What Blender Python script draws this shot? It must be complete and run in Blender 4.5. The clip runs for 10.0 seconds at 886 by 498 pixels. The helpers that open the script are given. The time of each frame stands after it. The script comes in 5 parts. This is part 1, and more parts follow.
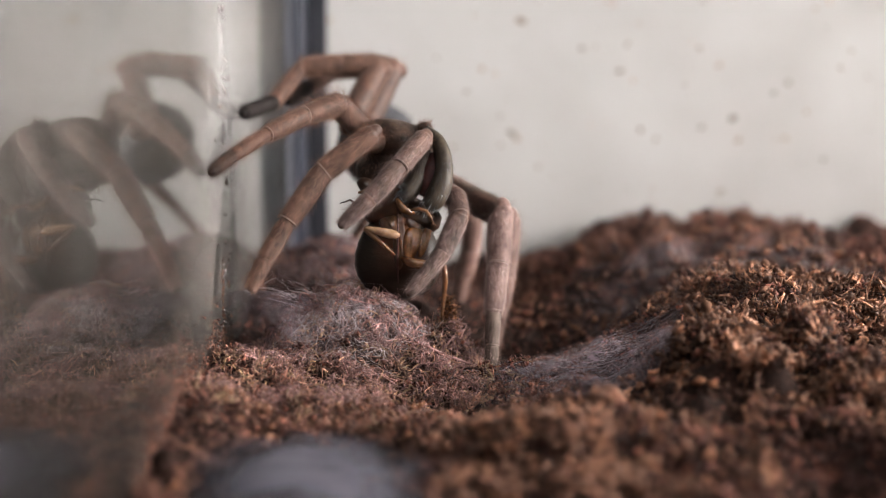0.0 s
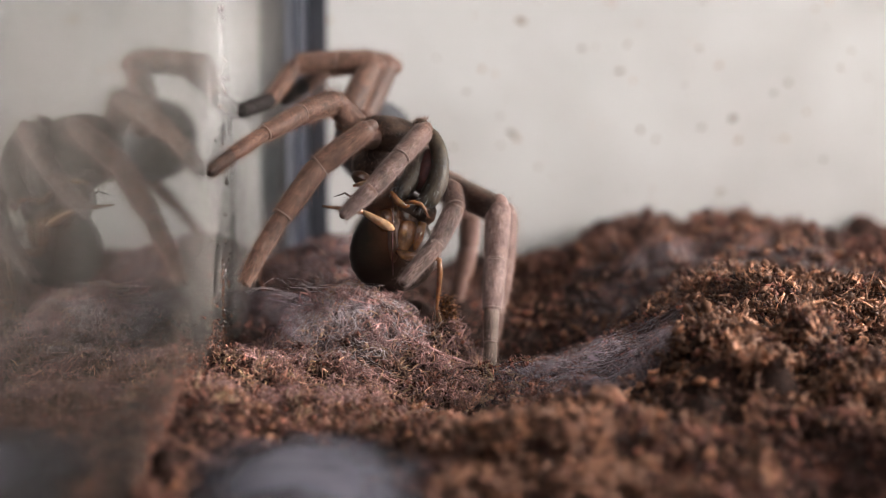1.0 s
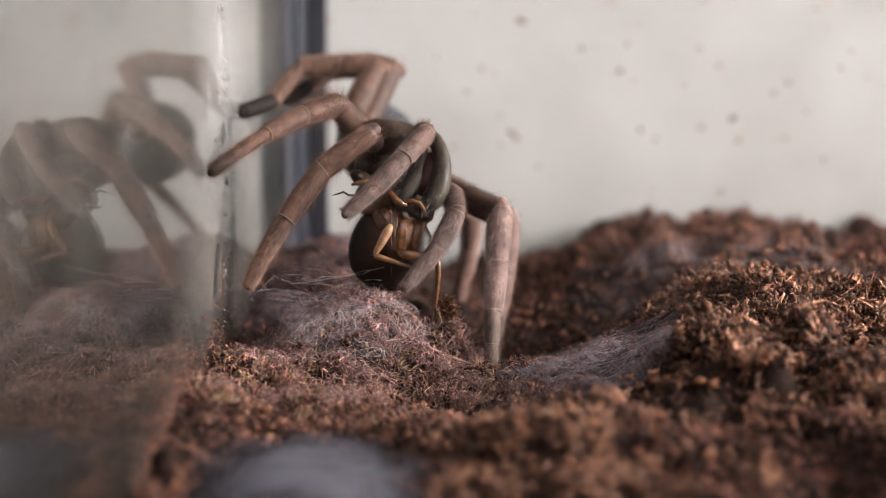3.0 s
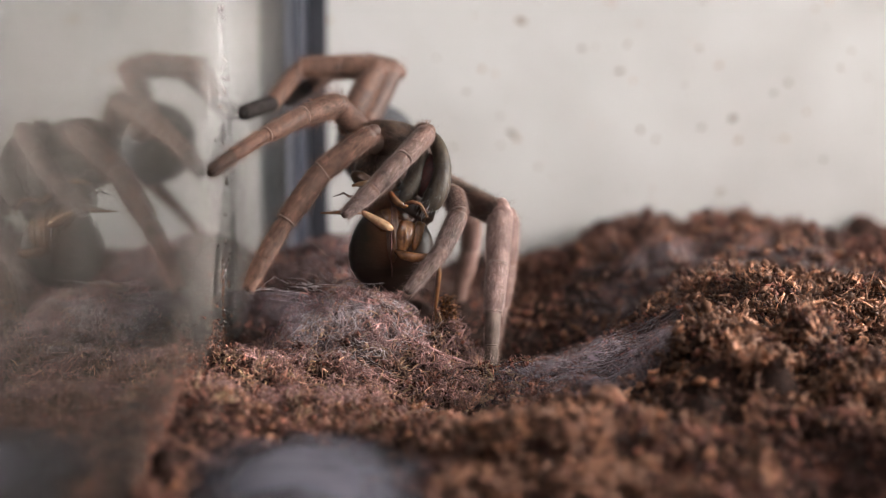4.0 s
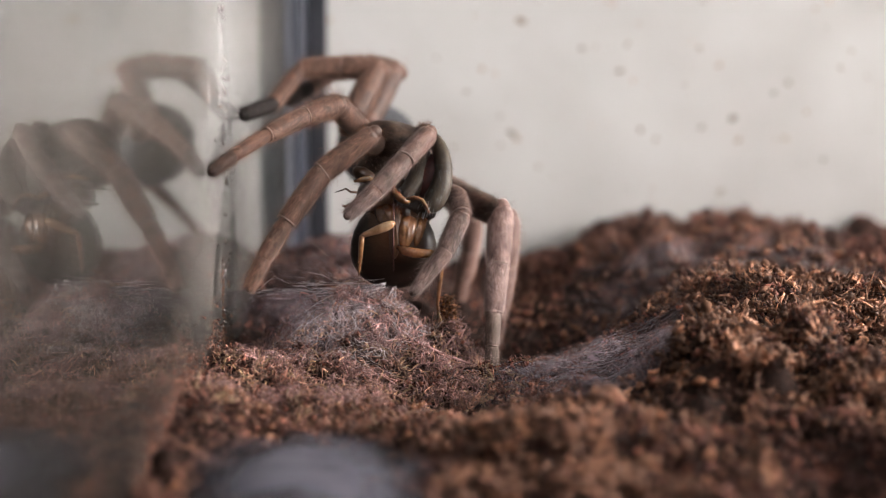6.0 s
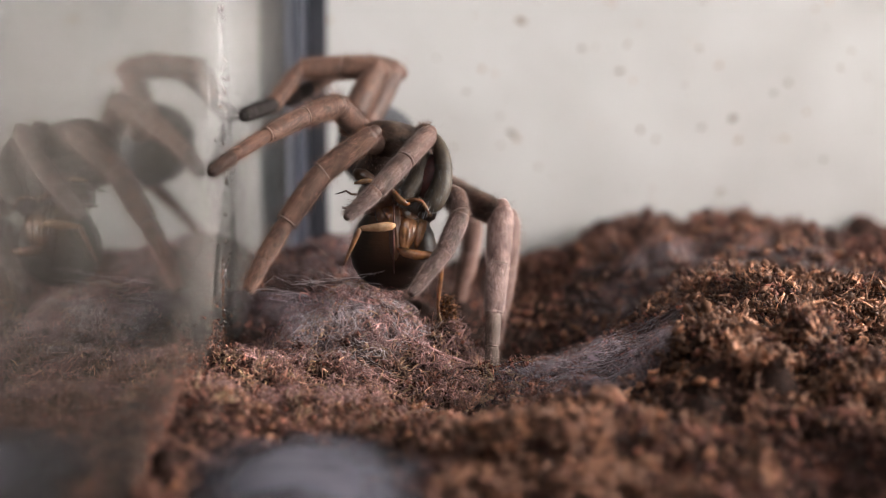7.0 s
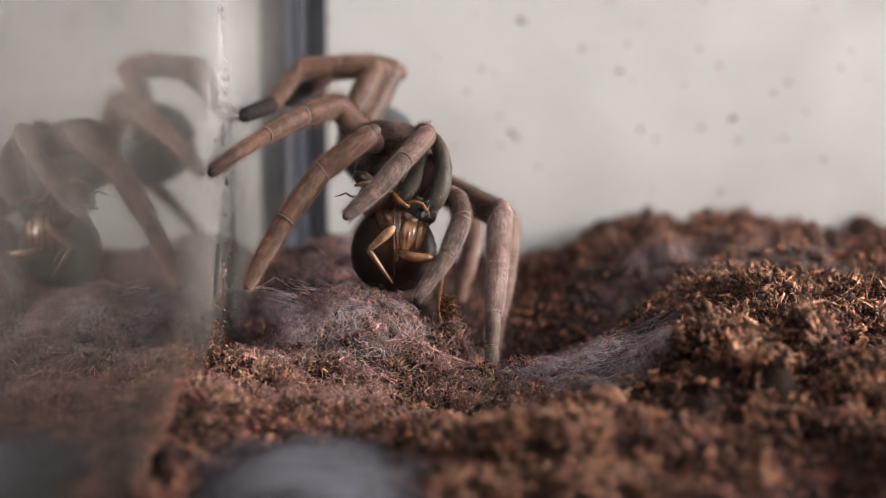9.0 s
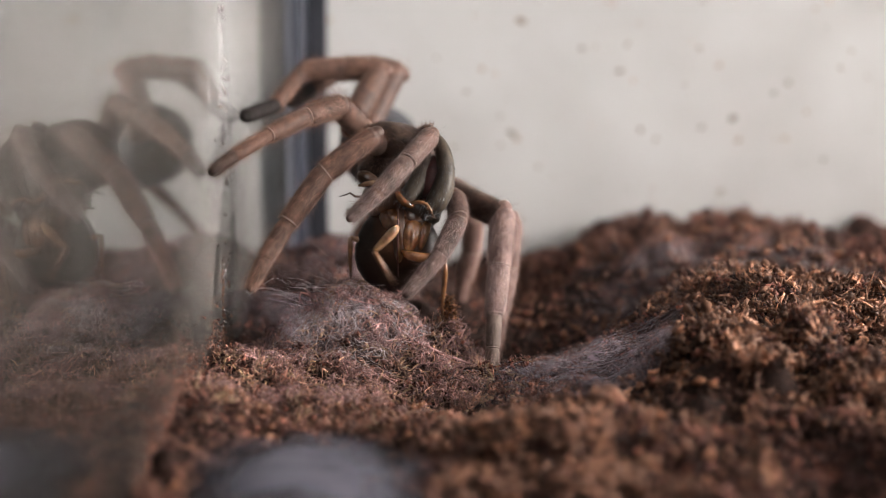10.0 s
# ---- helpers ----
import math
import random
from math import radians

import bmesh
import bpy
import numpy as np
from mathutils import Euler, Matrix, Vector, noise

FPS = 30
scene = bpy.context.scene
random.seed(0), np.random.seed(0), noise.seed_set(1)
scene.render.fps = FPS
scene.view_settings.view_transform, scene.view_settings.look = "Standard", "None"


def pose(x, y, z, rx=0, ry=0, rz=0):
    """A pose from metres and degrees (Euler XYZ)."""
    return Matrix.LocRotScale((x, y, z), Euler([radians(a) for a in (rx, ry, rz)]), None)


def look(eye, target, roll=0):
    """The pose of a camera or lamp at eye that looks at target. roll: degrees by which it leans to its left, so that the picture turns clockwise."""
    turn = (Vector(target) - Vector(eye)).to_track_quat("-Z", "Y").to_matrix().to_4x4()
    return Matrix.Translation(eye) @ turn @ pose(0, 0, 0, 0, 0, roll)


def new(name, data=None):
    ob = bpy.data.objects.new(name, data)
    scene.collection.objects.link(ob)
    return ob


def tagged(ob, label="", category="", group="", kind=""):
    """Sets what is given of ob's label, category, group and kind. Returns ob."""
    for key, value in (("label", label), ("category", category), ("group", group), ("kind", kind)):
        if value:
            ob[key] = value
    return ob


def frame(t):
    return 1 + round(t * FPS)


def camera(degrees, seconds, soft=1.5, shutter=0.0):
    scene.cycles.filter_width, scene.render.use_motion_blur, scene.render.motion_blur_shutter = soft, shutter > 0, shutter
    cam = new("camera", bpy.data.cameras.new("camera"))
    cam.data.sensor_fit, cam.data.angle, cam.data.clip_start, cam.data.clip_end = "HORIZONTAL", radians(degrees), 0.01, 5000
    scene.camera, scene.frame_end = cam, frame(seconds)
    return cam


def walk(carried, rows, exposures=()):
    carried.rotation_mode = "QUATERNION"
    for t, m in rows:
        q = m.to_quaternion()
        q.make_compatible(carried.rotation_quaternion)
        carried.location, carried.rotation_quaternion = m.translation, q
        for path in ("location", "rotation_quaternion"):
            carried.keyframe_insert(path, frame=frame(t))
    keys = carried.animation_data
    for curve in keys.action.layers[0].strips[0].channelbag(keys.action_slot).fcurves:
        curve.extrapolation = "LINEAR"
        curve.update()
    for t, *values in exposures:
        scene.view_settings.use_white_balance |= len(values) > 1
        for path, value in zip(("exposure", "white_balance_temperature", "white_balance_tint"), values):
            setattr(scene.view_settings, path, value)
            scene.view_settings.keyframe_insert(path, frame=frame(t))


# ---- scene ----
MM = 0.001

# ---------------------------------------------------------------- camera
cam = camera(23.98, 10.0, soft=1.0, shutter=0.4)
cam.data.dof.use_dof = True
cam.data.dof.focus_distance = 0.473
cam.data.dof.aperture_fstop = 7.8
EYE_POSE = look((0.0, -0.4727, 0.11335), (0.0, 0.0, 0.030))
walk(cam, [(0.0, EYE_POSE), (10.0, EYE_POSE)], exposures=[(0.0, 0.03), (7.5, 0.02), (9.0, -0.05), (10.0, -0.05)])

# ---------------------------------------------------------------- world and light
world = bpy.data.worlds.new("world")
scene.world = world
world.use_nodes = True
world.node_tree.nodes["Background"].inputs[0].default_value = (0.75, 0.80, 0.90, 1)
world.node_tree.nodes["Background"].inputs[1].default_value = 0.05


def area_lamp(name, eye, target, size_x, size_y, watts, colour):
    data = bpy.data.lights.new(name, "AREA")
    data.shape, data.size, data.size_y, data.energy, data.color = "RECTANGLE", size_x, size_y, watts, colour
    ob = new(name, data)
    ob.matrix_world = look(eye, target)
    return ob


# the window in the room's wall, and the ceiling lamp
area_lamp("window_light", (2.19, -0.30, 0.60), (0.0, 0.0, 0.03), 1.1, 0.5, 83.0, (1.0, 0.945, 0.920))
area_lamp("ceiling_light", (0.25, -0.75, 1.47), (0.1, 0.1, 0.0), 0.9, 0.9, 8.0, (0.94, 0.97, 1.0))


# ---------------------------------------------------------------- materials
def nodes_of(name):
    mat = bpy.data.materials.new(name)
    mat.use_nodes = True
    nt = mat.node_tree
    return mat, nt, nt.nodes["Principled BSDF"], nt.nodes["Material Output"]


def ramp(nt, source, stops, smooth=False):
    node = nt.nodes.new("ShaderNodeValToRGB")
    while len(node.color_ramp.elements) < len(stops):
        node.color_ramp.elements.new(0.5)
    for e, (p, c) in zip(node.color_ramp.elements, stops):
        e.position, e.color = p, (*c, 1) if len(c) == 3 else c
    if smooth:
        node.color_ramp.interpolation = "B_SPLINE"
    nt.links.new(source, node.inputs[0])
    return node.outputs[0]


def noise_of(nt, scale, detail=4, stretch=(1, 1, 1), rough=0.55):
    co = nt.nodes.new("ShaderNodeTexCoord")
    mp = nt.nodes.new("ShaderNodeMapping")
    mp.inputs["Scale"].default_value = stretch
    nt.links.new(co.outputs["Object"], mp.inputs[0])
    n = nt.nodes.new("ShaderNodeTexNoise")
    n.inputs["Scale"].default_value, n.inputs["Detail"].default_value, n.inputs["Roughness"].default_value = scale, detail, rough
    nt.links.new(mp.outputs[0], n.inputs["Vector"])
    return n.outputs["Fac"]


def mixed(nt, fac, a, b, mode="MIX"):
    m = nt.nodes.new("ShaderNodeMix")
    m.data_type, m.blend_type = "RGBA", mode
    for slot, v in ((0, fac), (6, a), (7, b)):
        if isinstance(v, (int, float)):
            m.inputs[slot].default_value = v
        elif isinstance(v, tuple):
            m.inputs[slot].default_value = (*v, 1)
        else:
            nt.links.new(v, m.inputs[slot])
    return m.outputs[2]


def surface(name, dark, light, scale, rough=0.6, bump=0.3, bump_scale=None, big=None, island=0.0, stretch=(1, 1, 1),
            spec=0.5, sheen=0.0, stain=0.72, metallic=0.0, coat=0.0, depth=0.0003, tint=None):
    """A surface with fine grain, a slower stain (big: its scale) and relief."""
    mat, nt, p, out = nodes_of(name)
    col = ramp(nt, noise_of(nt, scale, 5, stretch), [(0.3, dark), (0.7, light)])
    if big:
        stain = ramp(nt, noise_of(nt, big, 3), [(0.35, (stain, stain * 0.975, stain * 0.95)), (0.65, (1.0, 1.0, 1.0))])
        col = mixed(nt, 1.0, col, stain, "MULTIPLY")
    if island:
        geo = nt.nodes.new("ShaderNodeNewGeometry")
        var = ramp(nt, geo.outputs["Random Per Island"], [(0.0, (1 - island,) * 3), (0.7, (1.0, 1.0, 1.0)), (1.0, (1 + island * 2.2, 1 + island * 1.9, 1 + island * 1.6))])
        col = mixed(nt, 1.0, col, var, "MULTIPLY")
    nt.links.new(col, p.inputs["Base Color"])
    p.inputs["Roughness"].default_value = rough
    p.inputs["Specular IOR Level"].default_value = spec
    p.inputs["Metallic"].default_value = metallic
    p.inputs["Coat Weight"].default_value = coat
    if sheen:
        p.inputs["Sheen Weight"].default_value = sheen
        p.inputs["Sheen Roughness"].default_value = 0.4
        p.inputs["Sheen Tint"].default_value = (*(tint or (1, 0.9, 0.8)), 1)
    if bump:
        b = nt.nodes.new("ShaderNodeBump")
        b.inputs["Strength"].default_value, b.inputs["Distance"].default_value = bump, depth
        nt.links.new(noise_of(nt, bump_scale or scale * 2, 6, stretch), b.inputs["Height"])
        nt.links.new(b.outputs[0], p.inputs["Normal"])
    return mat


def veil(name, colour, scale, low, high, most, stretch=(1, 1, 1), band=None, tall=None, oval=None, above=None):
    """A thin film: parts let light through, parts scatter it."""
    mat, nt, p, out = nodes_of(name)
    p.inputs["Base Color"].default_value = (*colour, 1)
    p.inputs["Roughness"].default_value = 0.75
    p.inputs["Specular IOR Level"].default_value = 0.2
    fac = ramp(nt, noise_of(nt, scale, 6, stretch, 0.62), [(low, (0, 0, 0)), (high, (most,) * 3)])
    if band:
        # strongest along one band of the pane, fading to both sides: y of its start, middle and end
        co = nt.nodes.new("ShaderNodeTexCoord")
        sep = nt.nodes.new("ShaderNodeSeparateXYZ")
        nt.links.new(co.outputs["Object"], sep.inputs[0])
        mr = nt.nodes.new("ShaderNodeMapRange")
        mr.inputs[1].default_value, mr.inputs[2].default_value = band[0], band[2]
        nt.links.new(sep.outputs["Y"], mr.inputs[0])
        mid = (band[1] - band[0]) / (band[2] - band[0])
        fac = mixed(nt, 1.0, fac, ramp(nt, mr.outputs[0], [(0.0, (0, 0, 0)), (mid * 0.5, (0.35, 0.35, 0.35)), (mid, (1, 1, 1)), (mid * 0.6 + 0.4, (0.75, 0.75, 0.75)), (1.0, (0, 0, 0))], True), "MULTIPLY")
        if tall:
            up = nt.nodes.new("ShaderNodeMapRange")
            up.inputs[1].default_value, up.inputs[2].default_value = tall[0], tall[1]
            nt.links.new(sep.outputs["Z"], up.inputs[0])
            fac = mixed(nt, 1.0, fac, ramp(nt, up.outputs[0], [(0.0, (0, 0, 0)), (0.32, (1, 1, 1)), (0.5, (1, 1, 1)), (1.0, (0, 0, 0))]), "MULTIPLY")
    if above:
        # thin near the ground, denser from one height up to another
        co = nt.nodes.new("ShaderNodeTexCoord")
        sep = nt.nodes.new("ShaderNodeSeparateXYZ")
        nt.links.new(co.outputs["Object"], sep.inputs[0])
        up = nt.nodes.new("ShaderNodeMapRange")
        up.inputs[1].default_value, up.inputs[2].default_value = above
        up.inputs[3].default_value = 0.16
        nt.links.new(sep.outputs["Z"], up.inputs[0])
        fac = mixed(nt, 1.0, fac, up.outputs[0], "MULTIPLY")
    if oval:
        # thins out towards the rim of an oval: its middle and half axes
        co = nt.nodes.new("ShaderNodeTexCoord")
        mp = nt.nodes.new("ShaderNodeMapping")
        mp.vector_type = "TEXTURE"
        mp.inputs["Location"].default_value = (oval[0], oval[1], 0)
        mp.inputs["Rotation"].default_value = (0, 0, oval[4])
        mp.inputs["Scale"].default_value = (oval[2], oval[3], 1000.0)
        nt.links.new(co.outputs["Object"], mp.inputs[0])
        ln = nt.nodes.new("ShaderNodeVectorMath")
        ln.operation = "LENGTH"
        nt.links.new(mp.outputs[0], ln.inputs[0])
        fac = mixed(nt, 1.0, fac, ramp(nt, ln.outputs["Value"], [(0.35, (1, 1, 1)), (1.0, (0, 0, 0))]), "MULTIPLY")
    nt.links.new(fac, p.inputs["Alpha"])
    return mat


# darker than the crumbs: the shade in their gaps is put into this colour
SOIL = surface("coir_soil", (0.009, 0.004, 0.003), (0.036, 0.016, 0.011), 900, rough=0.9, bump=0.8, bump_scale=1500, big=60, spec=0.2)
CRUMB = surface("coir_crumb", (0.025, 0.010, 0.0075), (0.225, 0.094, 0.070), 1500, rough=0.85, bump=0.6, bump_scale=3000, big=45, stain=0.6, island=0.8, spec=0.25)
OCHRE_BIT = surface("ochre_husk", (0.045, 0.019, 0.011), (0.270, 0.125, 0.073), 500, rough=0.8, bump=0.5, bump_scale=2500, big=60, stain=0.55, island=0.55, spec=0.25)
ORANGE_BIT = surface("orange_husk", (0.090, 0.036, 0.014), (0.42, 0.190, 0.080), 500, rough=0.8, bump=0.5, bump_scale=2500, big=60, stain=0.6, island=0.6, spec=0.25)
FIBRE = surface("coir_fibre", (0.048, 0.019, 0.014), (0.285, 0.134, 0.094), 700, rough=0.6, bump=0.0, island=0.65, spec=0.3)
FIBRE_OCHRE = surface("ochre_fibre", (0.085, 0.036, 0.023), (0.41, 0.208, 0.130), 700, rough=0.6, bump=0.0, island=0.65, spec=0.3)
STRAW = surface("straw", (0.17, 0.095, 0.050), (0.55, 0.370, 0.215), 500, rough=0.5, bump=0.0, island=0.5, spec=0.35)
FIBRE_PALE = surface("webbed_fibre", (0.080, 0.036, 0.026), (0.46, 0.258, 0.190), 700, rough=0.55, bump=0.0, island=0.65, spec=0.35)
FIBRE_MAUVE = surface("silked_fibre", (0.100, 0.046, 0.044), (0.48, 0.275, 0.260), 350, rough=0.5, bump=0.0, island=0.5, spec=0.35)
SILK = surface("silk", (0.30, 0.26, 0.28), (0.46, 0.42, 0.44), 400, rough=0.45, bump=0.0, spec=0.5)
SILK_BRIGHT = surface("bright_silk", (0.56, 0.49, 0.51), (0.78, 0.72, 0.73), 400, rough=0.35, bump=0.0, spec=0.6)
SILK_VEIL = veil("silk_veil", (0.40, 0.285, 0.295), 360, 0.36, 0.68, 0.74, oval=(-0.024, 0.005, 0.024, 0.021, 0.0))
SILK_HAZE = veil("silk_haze", (0.34, 0.245, 0.245), 200, 0.36, 0.72, 0.40, (0.5, 1, 1), oval=(0.070, 0.050, 0.046, 0.058, 0.0))
SILK_FAR = veil("far_silk", (0.30, 0.195, 0.195), 300, 0.30, 0.70, 0.62, oval=(-0.028, 0.068, 0.025, 0.031, 0.0))
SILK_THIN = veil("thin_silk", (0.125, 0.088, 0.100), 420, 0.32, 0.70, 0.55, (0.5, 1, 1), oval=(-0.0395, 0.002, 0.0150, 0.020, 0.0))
SILK_BANK = veil("silk_film", (0.40, 0.305, 0.345), 300, 0.32, 0.72, 0.62, (0.3, 1, 1), oval=(0.032, -0.020, 0.030, 0.036, 0.4))
SILK_FLAP = veil("silk_flap", (0.42, 0.335, 0.365), 800, 0.32, 0.70, 0.50, (0.35, 1, 1), oval=(0.018, -0.001, 0.024, 0.018, 0.0))
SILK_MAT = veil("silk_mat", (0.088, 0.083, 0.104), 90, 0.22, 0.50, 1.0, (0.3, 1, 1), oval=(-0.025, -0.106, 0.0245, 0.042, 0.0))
WALL_PAINT = surface("cream_panel", (0.50, 0.487, 0.474), (0.55, 0.537, 0.528), 40, rough=0.55, bump=0.05, bump_scale=600, big=9, spec=0.3)
SPECK = surface("dirt_speck", (0.16, 0.10, 0.07), (0.36, 0.26, 0.19), 900, rough=0.8, bump=0.3, island=0.4)
GLASS_SPECK = surface("glass_speck", (0.02, 0.014, 0.011), (0.10, 0.07, 0.055), 900, rough=0.8, bump=0.3, island=0.5)
PROFILE = surface("dark_profile", (0.016, 0.017, 0.022), (0.032, 0.033, 0.042), 60, rough=0.45, bump=0.1, bump_scale=400)
BEAD = surface("silicone_bead", (0.016, 0.018, 0.027), (0.032, 0.035, 0.050), 120, rough=0.28, bump=0.1, bump_scale=300)
ROOM = surface("room_plaster", (0.16, 0.155, 0.15), (0.20, 0.195, 0.19), 6, rough=0.9, bump=0.1, bump_scale=80, big=2)
TABLE = surface("table_wood", (0.014, 0.010, 0.008), (0.030, 0.022, 0.018), 14, rough=0.5, bump=0.1, stretch=(1, 8, 1), big=3)

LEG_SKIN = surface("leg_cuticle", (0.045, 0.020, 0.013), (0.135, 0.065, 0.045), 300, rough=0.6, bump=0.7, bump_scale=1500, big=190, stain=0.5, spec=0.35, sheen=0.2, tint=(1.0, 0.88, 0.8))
# paler leg cuticle: light on the right legs put into the colour
LEG_LIT = surface("lit_cuticle", (0.10, 0.052, 0.043), (0.25, 0.150, 0.128), 420, rough=0.6, bump=0.6, bump_scale=1500, big=190, stain=0.7, spec=0.35, sheen=0.3, tint=(1.0, 0.9, 0.86))
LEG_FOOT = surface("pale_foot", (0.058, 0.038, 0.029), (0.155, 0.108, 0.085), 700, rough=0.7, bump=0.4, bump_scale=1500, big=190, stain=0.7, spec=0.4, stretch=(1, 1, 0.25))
LEG_BROWN = surface("thigh_cuticle", (0.026, 0.012, 0.008), (0.080, 0.036, 0.024), 420, rough=0.6, bump=0.7, bump_scale=1500, big=190, stain=0.5, spec=0.3, sheen=0.2, tint=(1.0, 0.85, 0.7))
LEG_DARK = surface("leg_scopula", (0.007, 0.005, 0.005), (0.022, 0.015, 0.013), 900, rough=0.75, bump=0.7, bump_scale=2200, spec=0.2)
LEG_RING = surface("joint_ring", (0.19, 0.13, 0.11), (0.30, 0.22, 0.19), 900, rough=0.6, bump=0.4)
HAIR = surface("hair", (0.080, 0.036, 0.022), (0.26, 0.134, 0.090), 300, rough=0.5, bump=0.0, island=0.3, spec=0.4)
HAIR_GREY = surface("grey_hair", (0.020, 0.021, 0.024), (0.058, 0.061, 0.068), 300, rough=0.5, bump=0.0, island=0.5, spec=0.4)
HAIR_PALE = surface("pale_hair", (0.20, 0.22, 0.24), (0.42, 0.44, 0.46), 300, rough=0.45, bump=0.0, island=0.4, spec=0.4)
# paler copy of HAIR, with the light on it in the colour
HAIR_LIT = surface("lit_hair", (0.165, 0.105, 0.094), (0.52, 0.375, 0.345), 300, rough=0.5, bump=0.0, island=0.35, spec=0.4)
HAIR_MAUVE = surface("mauve_hair", (0.085, 0.055, 0.049), (0.30, 0.208, 0.190), 300, rough=0.5, bump=0.0, island=0.35, spec=0.4)
HAIR_BROWN = surface("brown_hair", (0.024, 0.012, 0.008), (0.085, 0.045, 0.030), 300, rough=0.5, bump=0.0, island=0.5, spec=0.4)
HAIR_DARK = surface("dark_hair", (0.007, 0.005, 0.0045), (0.020, 0.014, 0.012), 300, rough=0.55, bump=0.0, island=0.3, spec=0.3)
CARAPACE = surface("carapace", (0.018, 0.010, 0.007), (0.070, 0.040, 0.027), 500, rough=0.5, bump=0.6, bump_scale=1400, big=150, spec=0.2)
CHELICERA = surface("chelicera", (0.018, 0.013, 0.009), (0.058, 0.042, 0.029), 600, rough=0.5, bump=0.3, bump_scale=1600, spec=0.25, stretch=(1, 1, 0.3))
RED_FRINGE = surface("red_fringe", (0.022, 0.004, 0.003), (0.060, 0.010, 0.007), 800, rough=0.7, bump=0.3)
EYE_GLOSS = surface("eye_gloss", (0.004, 0.004, 0.004), (0.008, 0.008, 0.008), 500, rough=0.08, bump=0.0)
ABDOMEN = surface("abdomen_velvet", (0.016, 0.016, 0.019), (0.036, 0.036, 0.041), 500, rough=0.85, bump=0.5, bump_scale=1800, sheen=0.08, tint=(0.8, 0.85, 1.0))


def chitin(name, dark, light, scale, rough, sub=0.0, coat=0.6):
    mat = surface(name, dark, light, scale, rough=rough, bump=0.15, bump_scale=900, spec=0.5, coat=coat, depth=0.0002)
    p = mat.node_tree.nodes["Principled BSDF"]
    p.inputs["Coat Roughness"].default_value = 0.12
    if sub:
        p.inputs["Subsurface Weight"].default_value = sub
        p.inputs["Subsurface Radius"].default_value = (0.002, 0.0009, 0.0004)
        p.inputs["Subsurface Scale"].default_value = 1.0
    return mat


AMBER = chitin("amber_chitin", (0.026, 0.010, 0.004), (0.088, 0.033, 0.013), 420, 0.30, 0.25, 0.6)
AMBER_MID = chitin("mid_amber_chitin", (0.036, 0.014, 0.0055), (0.120, 0.046, 0.018), 420, 0.24, 0.3, 0.8)
AMBER_FAN = chitin("fan_amber_chitin", (0.052, 0.021, 0.008), (0.21, 0.090, 0.036), 420, 0.24, 0.35, 0.7)
SHIN = chitin("shin_chitin", (0.080, 0.033, 0.013), (0.21, 0.098, 0.042), 500, 0.35, 0.2, 0.4)
AMBER_PALE = chitin("pale_amber_chitin", (0.17, 0.092, 0.046), (0.35, 0.212, 0.122), 500, 0.16, 0.25, 1.0)
ROACH_DARK = chitin("dark_chitin", (0.016, 0.008, 0.005), (0.050, 0.022, 0.010), 200, 0.28)


def belly_material():
    """Amber down the middle of the belly, dark towards the margins: the animal's own markings. The dark lower end also
    has shade put into its colour.
    """
    mat, nt, p, out = nodes_of("belly_chitin")
    co = nt.nodes.new("ShaderNodeTexCoord")
    sep = nt.nodes.new("ShaderNodeSeparateXYZ")
    nt.links.new(co.outputs["Object"], sep.inputs[0])
    ab = nt.nodes.new("ShaderNodeMath")
    ab.operation = "ABSOLUTE"
    sh = nt.nodes.new("ShaderNodeMath")
    sh.operation = "SUBTRACT"
    sh.inputs[1].default_value = 0.0012
    nt.links.new(sep.outputs["X"], sh.inputs[0])
    nt.links.new(sh.outputs[0], ab.inputs[0])
    wob = nt.nodes.new("ShaderNodeMath")
    wob.operation = "MULTIPLY_ADD"
    wob.inputs[1].default_value = 0.0045
    nt.links.new(noise_of(nt, 260, 4), wob.inputs[0])
    nt.links.new(ab.outputs[0], wob.inputs[2])
    sc = nt.nodes.new("ShaderNodeMath")
    sc.operation = "MULTIPLY"
    sc.inputs[1].default_value = 100.0
    nt.links.new(wob.outputs[0], sc.inputs[0])
    col = ramp(nt, sc.outputs[0], [(0.25, (0.092, 0.034, 0.013)), (0.6, (0.062, 0.024, 0.010)), (0.95, (0.013, 0.008, 0.005))])
    # lower end: dark abdomen, and the shade on it mixed into the colour
    up = nt.nodes.new("ShaderNodeMapRange")
    up.inputs[1].default_value, up.inputs[2].default_value = -0.0045, 0.0035
    nt.links.new(sep.outputs["Z"], up.inputs[0])
    col = mixed(nt, up.outputs[0], (0.016, 0.0085, 0.0055), col)
    nt.links.new(col, p.inputs["Base Color"])
    p.inputs["Roughness"].default_value = 0.45
    p.inputs["Specular IOR Level"].default_value = 0.2
    p.inputs["Coat Weight"].default_value = 0.03
    p.inputs["Coat Roughness"].default_value = 0.22
    b = nt.nodes.new("ShaderNodeBump")
    b.inputs["Strength"].default_value, b.inputs["Distance"].default_value = 0.25, 0.0003
    nt.links.new(noise_of(nt, 500, 5, (1, 1, 3)), b.inputs["Height"])
    nt.links.new(b.outputs[0], p.inputs["Normal"])
    return mat


BELLY = belly_material()


def glass_material():
    mat, nt, p, out = nodes_of("glass")
    p.inputs["Base Color"].default_value = (0.93, 0.96, 0.95, 1)
    p.inputs["Transmission Weight"].default_value = 1.0
    p.inputs["IOR"].default_value = 1.52
    p.inputs["Roughness"].default_value = 0.002
    return mat


GLASS = glass_material()
